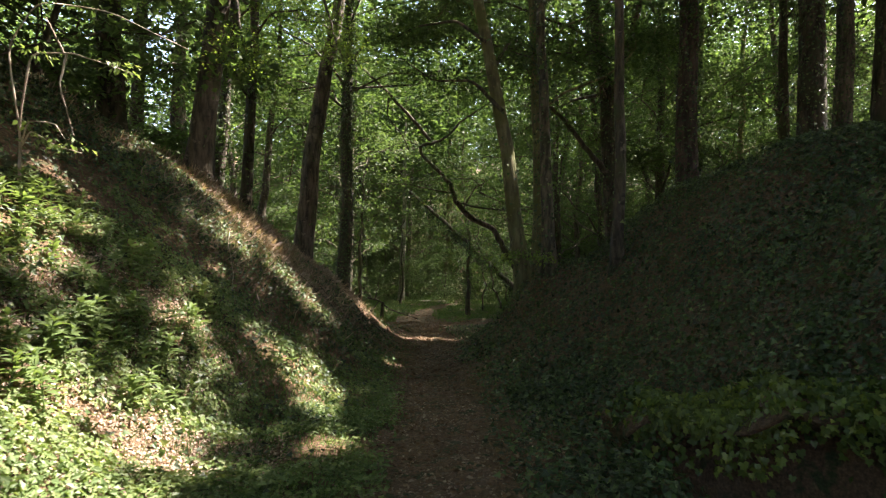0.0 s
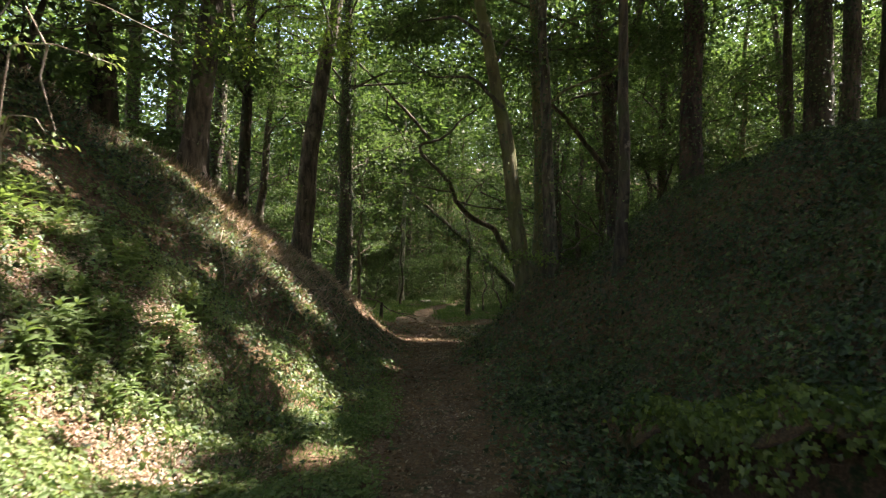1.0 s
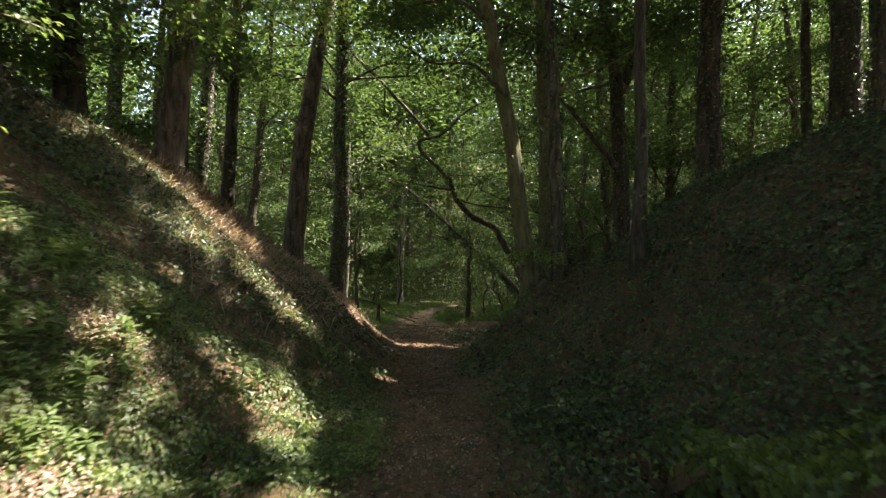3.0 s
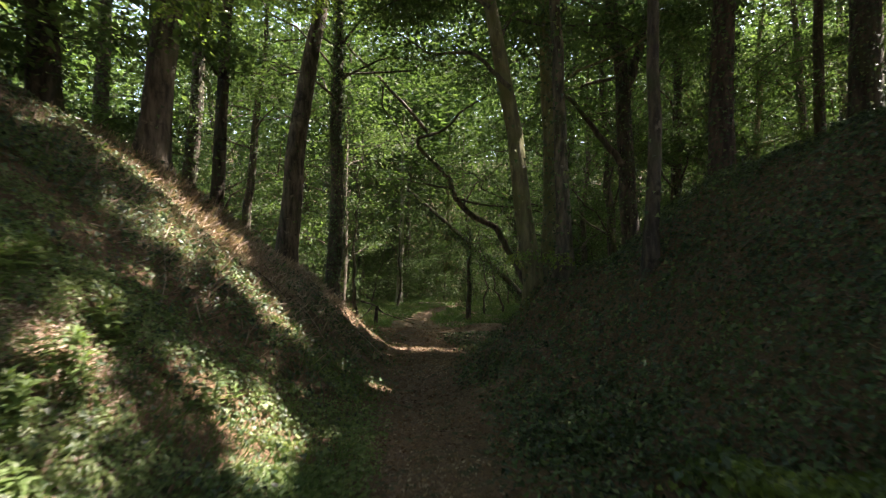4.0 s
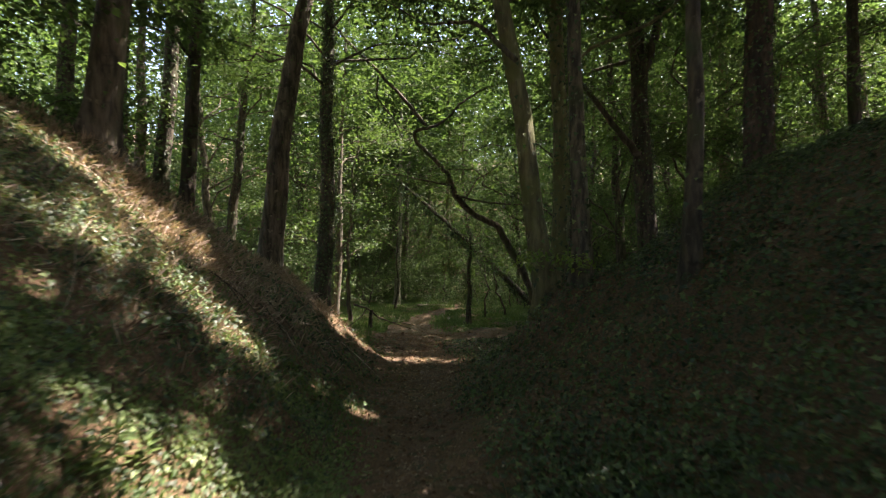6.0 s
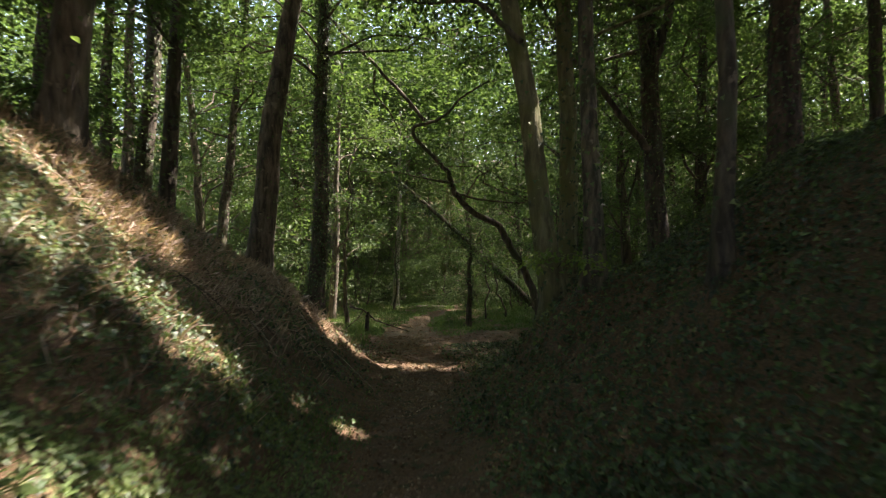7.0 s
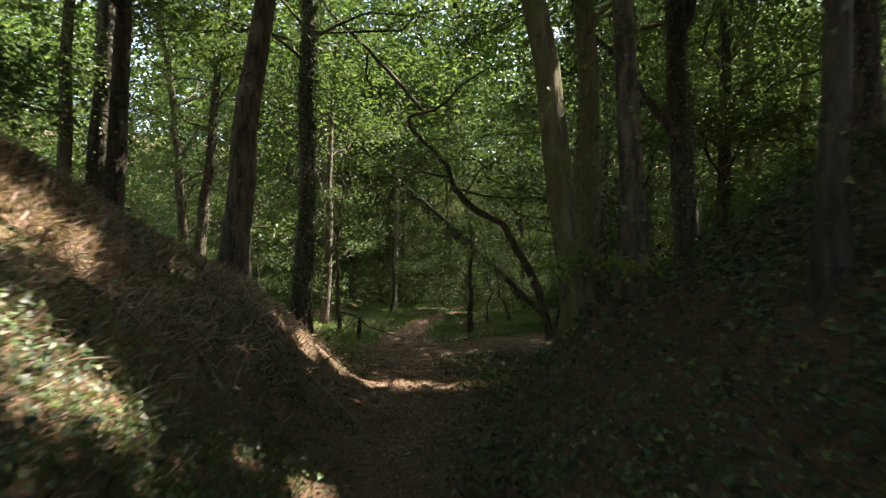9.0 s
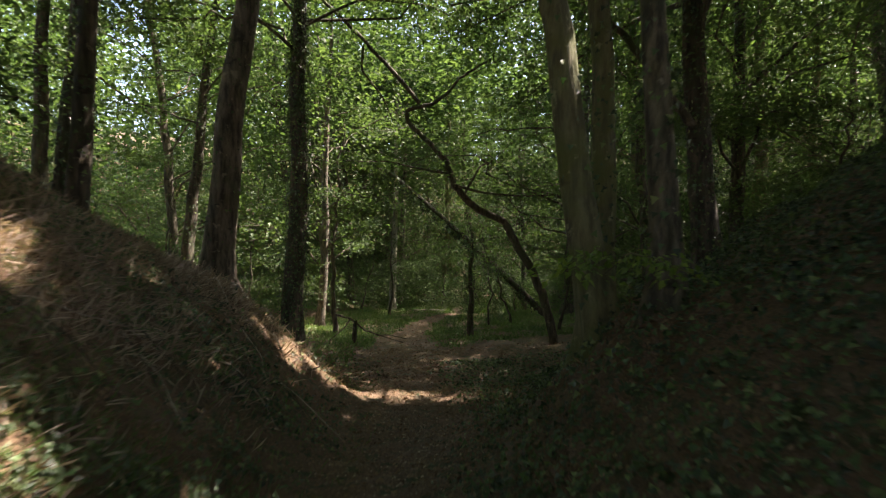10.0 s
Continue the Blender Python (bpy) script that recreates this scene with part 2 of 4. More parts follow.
def lets_sun_through(p, keep=0.06, margin=0.12):
    """True for points of p (n x 3) that would not shade the sunlit patches of the banks."""
    s = np.array(to_sun)
    q = p[:, :2] - s[None, :2] * ((p[:, 2] - 0.5) / s[2])[:, None]
    for _ in range(9):
        t = (p[:, 2] - height(q[:, 0], q[:, 1])) / s[2]
        q = 0.4 * q + 0.6 * (p[:, :2] - s[None, :2] * t[:, None])
    wob = 0.4 * wave(q[:, 0], q[:, 1], 5.5, 1.7) + 0.35 * wave(q[:, 0], q[:, 1], 11.0, 0.4)
    shade = np.zeros(len(p), bool)
    for cx, cy, rx, ry, turn in GAPS:
        c, si = math.cos(radians(turn)), math.sin(radians(turn))
        a, b = (q[:, 0] - cx) * c + (q[:, 1] - cy) * si, -(q[:, 0] - cx) * si + (q[:, 1] - cy) * c
        shade |= (a / (rx + margin)) ** 2 + (b / (ry + margin)) ** 2 < 1 + wob
    return ~shade | (rng.random(len(p)) < keep)


# ---- leaves and stems ----
SIMPLE = (np.array([(0, 0, 0), (-0.32, 0.42, 0.10), (0, 1, -0.06), (0.32, 0.42, 0.10)]), np.array([(0, 2, 1), (0, 3, 2)]))
LOBED = (np.array([(0, 0.05, 0), (-0.5, 0.12, 0.08), (-0.24, 0.48, 0.04), (0, 1, -0.08), (0.24, 0.48, 0.04), (0.5, 0.12, 0.08)]),
         np.array([(0, 2, 1), (0, 3, 2), (0, 4, 3), (0, 5, 4)]))
IVY_FIVE = (np.array([(0, 0.35, 0), (0, 0.08, 0.02), (-0.22, -0.08, 0.06), (-0.5, 0.15, 0.1), (-0.3, 0.33, 0.04), (-0.38, 0.62, 0.06), (-0.14, 0.62, 0.0), (0, 1, -0.08),
                      (0.14, 0.62, 0.0), (0.38, 0.62, 0.06), (0.3, 0.33, 0.04), (0.5, 0.15, 0.1), (0.22, -0.08, 0.06)]), np.array([(0, k, k + 1 if k < 12 else 1) for k in range(1, 13)]))
BLADE = (np.array([(-0.03, 0, 0), (0.03, 0, 0), (0.0, 0.6, 0.0), (0.05, 1, -0.12)]), np.array([(0, 1, 2), (1, 3, 2)]))


def unit(a):
    return a / np.maximum(np.linalg.norm(a, axis=-1, keepdims=True), 1e-9)


def leaves(name, shape, at, along, up, size, mat):
    """Many leaves in one mesh: each at a place, pointing along, its face turned up."""
    base, tris = shape
    along = unit(along)
    side = unit(np.cross(along, up))
    face = np.cross(side, along)
    n = len(at)
    b = base[None] * np.asarray(size).reshape(-1, 1, 1)
    verts = at[:, None] + b[..., 0:1] * side[:, None] + b[..., 1:2] * along[:, None] + b[..., 2:3] * face[:, None]
    faces = (tris[None] + (np.arange(n) * len(base))[:, None, None]).reshape(-1, 3)
    return raw_mesh(name, verts.reshape(-1, 3), faces, mat)


def tube(path, radii, sides=8, rough=0.0, seed=0, lobes=None):
    """Vertices and quads of a tapered stem along a path."""
    path, radii = np.asarray(path, float), np.asarray(radii, float)
    d = unit(np.gradient(path, axis=0))
    ref = np.array([0, 0, 1.0]) if abs(d[0][2]) < 0.8 else np.array([1.0, 0, 0])
    s = unit(np.cross(d, ref))
    f = np.cross(d, s)
    ang = np.linspace(0, 2 * np.pi, sides, endpoint=False)
    k = np.arange(len(path))[:, None]
    r = radii[:, None] * (1 + rough * (np.sin(3 * ang + seed + 0.35 * k) * 0.5 + np.sin(5 * ang - 0.6 * k + 2 * seed) * 0.5))
    if lobes is not None:
        r = r * (1 + np.asarray(lobes)[:, None] * (np.sin(4 * ang + seed) + 0.6 * np.sin(7 * ang + 2 * seed)))
    verts = path[:, None] + r[..., None] * (np.cos(ang)[None, :, None] * s[:, None] + np.sin(ang)[None, :, None] * f[:, None])
    i = np.arange(len(path) * sides).reshape(len(path), sides)
    j = np.roll(i, -1, axis=1)
    faces = np.stack([i[:-1], j[:-1], j[1:], i[1:]], -1).reshape(-1, 4)
    return verts.reshape(-1, 3), faces


def stems(name, tubes, mat):
    verts, faces, n = [], [], 0
    for v, f in tubes:
        verts.append(v)
        faces.append(f + n)
        n += len(v)
    return raw_mesh(name, np.concatenate(verts), np.concatenate(faces), mat, True)


def part(name, me, parent, label=""):
    ob = new(name, me)
    ob.parent = parent
    return tagged(ob, label)


def bent(a, b, n, sag=0.0, wobble=0.0, r=None):
    """A line of n points from a to b that bends and wanders."""
    r = r or rng
    a, b = np.asarray(a, float), np.asarray(b, float)
    t = np.linspace(0, 1, n)[:, None]
    p = a + (b - a) * t
    p[:, 2] += (sag * 4 * t * (1 - t))[:, 0]
    w = np.cumsum(r.normal(0, wobble, (n, 3)), axis=0)
    return p + (w - w[-1] * t) * np.minimum(1, 4 * t) * [1, 1, 0.5]


def spray_leaves(centres, radii, count, flat=0.3):
    """Places and directions of leaves in flat, layered sprays round the centres."""
    k = rng.integers(0, len(centres), count)
    c, r = centres[k], radii[k]
    o = rng.normal(0, 0.5, (count, 3)) * r[:, None]
    o[:, 2] = o[:, 2] * flat - 0.12 * (o[:, 0] ** 2 + o[:, 1] ** 2) / np.maximum(r, 0.1)
    along = o * [1, 1, 0] + rng.normal(0, 0.35, (count, 3)) * r[:, None] + [0, 0, -0.1]
    up = np.array([0, 0, 1.0]) + rng.normal(0, 0.42, (count, 3))
    return c + o, along, up


def tree(kind, label, base, top, r0, limbs, crown_leaves, leaf_size, bark, ivy=0, ivy_top=1.0, low=0.45, spread=3.5, sun_gaps=True, sides=14, straight=0.035):
    """A tree: flared tapering trunk, limbs, sprays of leaves, and ivy on the trunk. top: offset of the trunk's tip from its base."""
    global rng
    rng = np.random.default_rng(int(1000 + 137 * base[0] + 1009 * base[1] + 31 * top[2] + 7 * limbs) % 99991)
    bz = float(height(base[0], base[1])) - 0.12
    thing = new(kind)
    thing.location = (base[0], base[1], bz)
    n = 18
    top = np.asarray(top, float)
    foot = -0.7 * np.asarray(top, float) / top[2]
    line = bent((0, 0, 0), top, n, 0, straight)
    line = np.concatenate([[foot, foot * 0.4], line[:1], [line[0] * 0.65 + line[1] * 0.35], line[1:]])
    n += 3
    t = line[:, 2] / top[2]
    flare = 1 + 0.55 * np.exp(-np.maximum(t, -0.03) * np.linalg.norm(top) / 0.35)
    trunk = stems("trunk", [tube(line, r0 * flare * (1 - 0.72 * t), sides, 0.07, rng.random() * 6, 0.26 * np.exp(-np.maximum(line[:, 2], 0) / 0.35))], bark)
    part("trunk", trunk, thing)
    centres, radii = [], []
    for k in range(limbs):
        f = low + (1 - low) * (k + rng.random()) / max(limbs, 1)
        i = min(int(f * (n - 5)) + 3, n - 2)
        a = line[i]
        az = rng.random() * 2 * np.pi
        length = spread * (0.45 + 0.75 * math.sin(math.pi * min(1.0, (f - low) / (1.0001 - low) * 0.75 + 0.2))) * rng.uniform(0.6, 1.3)
        b = a + [length * np.cos(az), length * np.sin(az), length * rng.uniform(-0.1, 0.75)]
        lp = bent(a, b, 9, 0.12 * length, 0.07 * length)
        if sun_gaps and not lets_sun_through(lp + np.array([base[0], base[1], bz]), 0.0).all():
            continue
        lr = r0 * (1 - 0.72 * f) * 0.3
        bits = [tube(lp, np.linspace(lr, 0.012, 9), 5)]
        for m in (4, 5, 6, 7, 8):
            e = lp[m] + rng.normal(0, 0.33, 3) * length * [0.6, 0.6, 0.25]
            bits.append(tube(bent(lp[m], e, 4, 0.0, 0.03), np.linspace(lr * 0.3 + 0.004, 0.005, 4), 3))
            centres += [lp[m], e]
            radii += [0.32 * length * rng.uniform(0.5, 1.0) + 0.25] * 2
        part("limb", stems("limb", bits, bark), thing)
    if crown_leaves and centres:
        p, al, up = spray_leaves(np.array(centres), np.array(radii), crown_leaves)
        if sun_gaps:
            ok = lets_sun_through(p + np.array([base[0], base[1], bz]), 0.02, 0.03 + 0.3 * leaf_size)
            p, al, up = p[ok], al[ok], up[ok]
        sz = leaf_size * rng.uniform(0.65, 1.3, len(p))
        crown = part("crown", leaves("crown", SIMPLE, p, al, up, sz, LEAF), thing)
        tagged(crown, kind="stuff")
    if ivy:
        f = rng.random(ivy) ** 0.9 * ivy_top
        c = np.stack([np.interp(f, t, line[:, a]) for a in range(3)], -1)
        az = rng.random(ivy) * 2 * np.pi
        out = np.stack([np.cos(az), np.sin(az), np.zeros(ivy)], -1)
        rad = np.interp(f, t, r0 * flare * (1 - 0.72 * t)) + np.abs(rng.normal(0.02, 0.075, ivy))
        p = c + out * rad[:, None]
        coat = part("ivy", leaves("ivy", LOBED, p, out * 0.4 + [0, 0, -1] + rng.normal(0, 0.4, (ivy, 3)), out + rng.normal(0, 0.35, (ivy, 3)), rng.uniform(0.04, 0.085, ivy), IVY), thing, "dark green climbing ivy")
        tagged(coat, kind="stuff")
    return tagged(thing, label, "tree")


# ---- the trees that stand on and behind the banks ----
SPECS = [
    # kind, label, base, top offset, r0, limbs, leaves, size, bark, ivy, ivy_top, low, spread
    ("tree", "thick grey-brown tree leaning from the bank's sunlit crest", (-4.85, 11.5), (1.95, 0.3, 13), 0.25, 9, 5000, 0.15, BARK, 250, 0.8, 0.5, 4.2),
    ("tree", "slender dark tree standing upright on the bank", (-5.07, 14.9), (0.45, 0.2, 13), 0.16, 8, 4500, 0.15, BARK_DARK, 500, 0.6, 0.35, 3.5),
    ("tree", "leaning brown tree at the end of the bank", (-4.55, 18.6), (2.1, 0.5, 14), 0.33, 12, 9000, 0.14, BARK, 200, 0.5, 0.5, 4.8),
    ("tree", "upright tree cloaked in dark ivy beside the path", (-3.75, 21.7), (0.4, 0.2, 15), 0.29, 12, 9000, 0.14, BARK_DARK, 9000, 0.95, 0.55, 4.8),
    ("tree", "thin ivy-clad tree leaning over behind the bank", (-8.0, 25.0), (1.0, 0.5, 13), 0.22, 8, 4500, 0.17, BARK_DARK, 1200, 0.9, 0.35, 4.0),
    ("tree", "dark ivied tree leaning behind the bank's crest", (-6.8, 17.2), (1.1, 0.0, 13), 0.22, 8, 5500, 0.15, BARK_DARK, 2200, 0.85, 0.45, 4.0),
    ("tree", "dark upright tree behind the bank", (-9.4, 20.3), (0.5, 0.3, 13), 0.20, 7, 4000, 0.17, BARK_DARK, 500, 0.6, 0.78, 4.0),
    ("tree", "tall dark tree on top of the bank", (-6.1, 10.8), (0.1, 0.2, 13), 0.24, 9, 6500, 0.15, BARK_DARK, 500, 0.6, 0.4, 4.0),
    ("tree", "tall shaded tree standing back from the bank", (-9.1, 17.4), (0.2, 0.3, 14), 0.25, 8, 5500, 0.17, BARK_DARK, 300, 0.6, 0.45, 4.0),
    ("tree", "tree with pale bark well behind the bank", (-11.3, 25.0), (0.3, 0.3, 14), 0.28, 8, 4500, 0.17, BARK, 300, 0.6, 0.8, 4.0),
    ("tree", "mossy smooth-barked tree leaning over the path", (1.69, 11.9), (-2.1, 0.5, 12.5), 0.165, 9, 5500, 0.15, BARK_MOSS, 60, 0.3, 0.55, 4.2),
    ("tree", "pale mossy tree with ivy rising behind the leaning one", (2.3, 14.2), (-0.1, 0.3, 14), 0.185, 13, 12000, 0.13, BARK_MOSS, 1700, 0.95, 0.38, 4.8),
    ("tree", "tree with flaking ivied bark at the foot of the bank", (2.05, 11.3), (-0.15, 0.3, 11), 0.125, 8, 4500, 0.15, BARK_FLAKE, 900, 0.7, 0.55, 4.0),
    ("tree", "slim greenish tree rising straight from the bank", (2.86, 9.7), (0.25, 0.2, 12), 0.1, 8, 4500, 0.15, BARK_DARK, 60, 0.5, 0.55, 4.0),
    ("tree", "dark ivied tree with a forked stem", (5.15, 17.4), (-1.2, 0.2, 14), 0.25, 13, 13000, 0.14, BARK_DARK, 3000, 0.8, 0.3, 5.2),
    ("tree", "stout reddish-brown tree with ivy on the bank's crest", (5.4, 13.0), (0.05, 0.2, 15), 0.25, 9, 6000, 0.16, BARK_RED, 5200, 0.95, 0.5, 4.5),
    ("tree", "ivied tree with a sunlit foot behind the bank", (8.4, 23.0), (0.1, 0.2, 15), 0.22, 14, 13000, 0.15, BARK_DARK, 1800, 0.8, 0.22, 5.0),
    ("tree", "narrow dark tree on the plateau", (10.3, 17.7), (0.1, 0.2, 14), 0.17, 11, 9000, 0.17, BARK_DARK, 400, 0.7, 0.45, 4.2),
    ("tree", "broad dark tree with bark lit down one edge", (8.1, 13.0), (0.3, 0.2, 15), 0.33, 9, 6000, 0.17, BARK_DARK, 6000, 0.9, 0.5, 4.5),
    ("tree", "ivy-hung tree beside the broad dark one", (9.8, 14.5), (0.3, 0.2, 14), 0.25, 9, 5000, 0.17, BARK, 4500, 0.9, 0.5, 4.5),
    ("tree", "dark tree at the far side of the plateau", (12.0, 16.0), (0.2, 0.2, 14), 0.26, 9, 5000, 0.17, BARK_DARK, 500, 0.8, 0.5, 4.5),
    ("tree", "slender dark bare-stemmed tree in the clearing", (1.23, 29.0), (0.0, 0.1, 4.6), 0.13, 2, 300, 0.14, BARK_DARK, 700, 0.98, 0.8, 1.2),
]
for kind, label, base, top, r0, limbs, n_leaf, size, bark, ivy, ivy_top, low, spread in SPECS:
    tree(kind, label, base, top, r0, limbs, int(1.4 * n_leaf), 0.8 * size, bark, ivy, ivy_top, low, spread)

# tall trees that close the wood overhead, beside and behind, out of view; added for shade
SHADE_TREES = [(7, 2), (11.5, 8.3), (14, 11), (6.5, -4), (12, -1), (17, 4), (18, 12), (10, -9), (3, -9), (-6, 3), (-8, -4), (-2.5, -10), (16, -7), (10.5, 3.4), (22, 0), (-12, 8), (-13, -2), (21, 18), (16, 21), (9.0, 10.6)]
for cx, cy in SHADE_TREES:
    tree("tree", "tall broad-crowned tree added out of view for shade", (cx, cy), (rng.normal(0, 0.6), rng.normal(0, 0.6), rng.uniform(15, 19)), rng.uniform(0.22, 0.34), 14, 6500, 0.36, BARK_DARK, 300, 0.6, 0.42, 6.5)

# the wood beyond: a few kinds of tree, repeated at their own turn and size
FAR = []
for k in range(5):
    FAR.append(tree("tree", "leafy woodland tree beyond the banks, partly sunlit", (0, 0), (rng.normal(0, 0.8), rng.normal(0, 0.8), 17 + k), 0.2 + 0.03 * k, 17, 8000, 0.165, (BARK, BARK_DARK, BARK, BARK_MOSS, BARK_DARK)[k], 300, 0.8, 0.10 + 0.03 * k, 4.8, False, 10, 0.08))
SAP = []
for k in range(3):
    SAP.append(tree("sapling", "young understorey tree with sunlit flat leaf sprays", (0, 0), (rng.normal(0, 0.5), rng.normal(0, 0.5), 5 + k), 0.05, 11, 4200, 0.11, BARK_DARK, 0, 1, 0.12, 2.6, False, 7, 0.08))


def scatter(kinds, spots, group):
    for i, (x, y) in enumerate(spots):
        ob = copy_thing(kinds[i % len(kinds)], pose(x, y, float(height(x, y)) - 0.1, 0, 0, rng.random() * 360) @ Matrix.Scale(rng.uniform(0.8, 1.2), 4))
        tagged(ob, group=group)


far_spots = [(-10.2, 29.5), (5.2, 27), (-5.6, 34), (13, 30), (7.6, 42), (-7, 42), (-6.2, 48), (-3.2, 51), (0, 55), (-9.5, 45), (9.5, 33), (12.5, 36), (15.5, 26.5), (16, 31), (3.2, 60), (7.2, 31.5), (7.6, 27.4), (-1.5, 62), (0.8, 64), (-5.5, 60), (0.5, 68), (-3, 74), (4.5, 70), (-8, 66), (7, 64), (2.6, 56), (-8.5, 50), (20, 31), (10.2, 37.5), (21, 37)]
tries = np.random.default_rng(3)
while len(far_spots) < 56:
    x, y = tries.uniform(-48, 48), tries.uniform(22, 88)
    keep_clear = abs(x - path_x(y)) < (3.4 if y < 40 else 4.5 if y < 46 else 0)
    keep_clear |= abs(x + 0.48 * y) < 4.2
    keep_clear |= 0 < x < 17 and 27 < y < 54 and abs(y - 36 - 0.4 * x) < 9
    if abs(x) < 0.75 * y + 8 and not keep_clear and all((x - a) ** 2 + (y - b) ** 2 > 9 for a, b in far_spots) and all((x - s[2][0]) ** 2 + (y - s[2][1]) ** 2 > 3 for s in SPECS):
        far_spots.append((x, y))
scatter(FAR, far_spots, "trees of the wood beyond")
sap_spots = []
while len(sap_spots) < 42:
    x, y = tries.uniform(-28, 28), tries.uniform(18, 60)
    if abs(x) < 0.75 * y and abs(x - path_x(y)) > (6.0 if y < 42 else 3.5 if y < 56 else 1) and all((x - a) ** 2 + (y - b) ** 2 > 3 for a, b in sap_spots):
        sap_spots.append((x, y))
scatter(SAP, sap_spots, "saplings of the understorey")
for ob in FAR + SAP:
    ob.location = (rng.uniform(-60, 60), rng.uniform(92, 105), float(height(0, 95)))


# bushes that close the end of the clearing
BUSH = []
for k in range(3):
    ob = tree("bush", "dense shady green bush at the clearing's end", (0, 0), (0.2, 0.1, 2.4 + 0.5 * k), 0.05, 14, 4200, 0.125, BARK_DARK, 0, 1, 0.04, 2.4, False, 6, 0.1)
    BUSH.append(tagged(ob, category="bush"))
bush_spots = [(-10 + 2.6 * k + tries.normal(0, 0.5), 51.5 + tries.normal(0, 1.5)) for k in range(8)] + [(-11 + 2.6 * k, 56 + tries.normal(0, 2)) for k in range(9)]
while len(bush_spots) < 38:
    x, y = tries.uniform(-24, 24), tries.uniform(21, 58)
    if abs(x - path_x(y)) > 5 and abs(x) < 0.8 * y:
        bush_spots.append((x, y))
bush_spots += [(-5.7, 8.3), (-6.3, 9.7), (-5.4, 6.9), (-6.9, 12.6), (-6.6, 6.5), (-7.4, 9), (-8.2, 12.5), (-10, 9), (-11, 15), (-7.5, 14.8), (-9, 4.5), (9.2, 19.5), (11, 22), (13.6, 21), (10.4, 25)]
scatter(BUSH, bush_spots, "bushes round the clearing")
for ob in BUSH:
    ob.location = (rng.uniform(-40, 40), rng.uniform(70, 90), float(height(0, 80)))

def open_over_backdrop(p, keep):
    """True for points that would not shade the bushes behind the clearing, thinned to brighten them; a share of the
    others too.
    """
    over = p[:, :2] - np.array(to_sun)[:2] * ((p[:, 2] + 2.5) / to_sun[2])[:, None]
    return (((over[:, 0] + 0.5) / 9) ** 2 + ((over[:, 1] - 54) / 11) ** 2 > 1) | (rng.random(len(p)) < keep)


# the outer woodland, too far off to tell tree from tree
rng = np.random.default_rng(21)
n = 330000
front = rng.random(n) < 0.72
az = np.where(front, rng.uniform(35, 145, n), rng.uniform(0, 360, n)) * np.pi / 180
dist = np.where(front, rng.uniform(42, 118, n), rng.uniform(40, 110, n))
p = np.stack([dist * np.cos(az), 8 + dist * np.sin(az), rng.random(n) * 27], -1)
clump = wave(p[:, 0], p[:, 1] + 1.3 * p[:, 2], 0.45, 2.0) + wave(p[:, 0] - p[:, 2], p[:, 1], 0.9, 5.0)
edge = (p[:, 2] > 5.0) | (p[:, 1] > 56) | (np.abs(p[:, 0]) > 16)
tall = p[:, 2] < 24 + 4 * wave(p[:, 0], p[:, 1], 0.2, 1.0)
# leaves left out along one line of sight from the camera, to show sky
sky_sightline = (np.abs(p[:, 0] + 0.48 * p[:, 1]) < 2.2) & (p[:, 2] > 0.17 * p[:, 1]) & (p[:, 1] > 30)
p = p[(clump > -0.3) & edge & tall & ~sky_sightline]
n = len(p)
p[:, 2] += height(p[:, 0], p[:, 1])
p = p[open_over_backdrop(p, 0.25)]
n = len(p)
far = np.hypot(p[:, 0], p[:, 1]) > 72
size = rng.uniform(0.32, 0.6, n) * np.where(far, 1.7, 1.0)
woods = new("distant_woods", leaves("distant_woods", SIMPLE, p, rng.normal(0, 1, (n, 3)) * [1, 1, 0.4], np.array([0, 0, 1.0]) + rng.normal(0, 0.5, (n, 3)), size, LEAF))
tagged(woods, "green foliage of the surrounding woodland", "woods", kind="stuff")


# the high roof of leaves over the whole wood, added to shade it and hide sky
rng = np.random.default_rng(22)
n = 135000
p = np.stack([rng.uniform(-62, 62, n), rng.uniform(-35, 100, n), rng.uniform(17, 27, n)], -1)
seen = p[:, 1] > 34
p[seen, 2] = rng.uniform(10, 26, seen.sum())
thick = wave(p[:, 0], p[:, 1], 0.5, 3.0) + 0.6 * wave(p[:, 0], p[:, 1], 1.3, 1.0)
p = p[(thick > -0.75) & ~((np.abs(p[:, 0] + 0.48 * p[:, 1]) < 2.2) & seen)]
p[:, 2] += np.minimum(height(p[:, 0], p[:, 1]), 3)
extra = np.stack([rng.uniform(-22, 34, 30000), rng.uniform(26, 60, 30000), rng.uniform(9, 22, 30000)], -1)
beyond = np.stack([rng.uniform(-14, 30, 50000), rng.uniform(48, 72, 50000), rng.uniform(9, 32, 50000)], -1)
p = np.concatenate([p, extra, beyond])
p = p[lets_sun_through(p, 0.0, 0.2)]
p = p[open_over_backdrop(p, 0.2)]
# unseen leaves added towards the sun, to shade path, banks and clearing round the sunlit patches
close = np.stack([rng.uniform(-6, 3, 6500), rng.uniform(0, 16, 6500), np.zeros(6500)], -1) + np.array(to_sun) * rng.uniform(24, 31, 6500)[:, None]
close = close[lets_sun_through(close, 0.0, 0.10)]
over = np.stack([rng.uniform(-6, 6, 3600), rng.uniform(19, 44, 3600), np.full(3600, -2.0)], -1) + np.array(to_sun) * rng.uniform(22, 29, 3600)[:, None]
close = np.concatenate([close, over[lets_sun_through(over, 0.0, 0.1)]])
p = np.concatenate([p, close])
n = len(p)
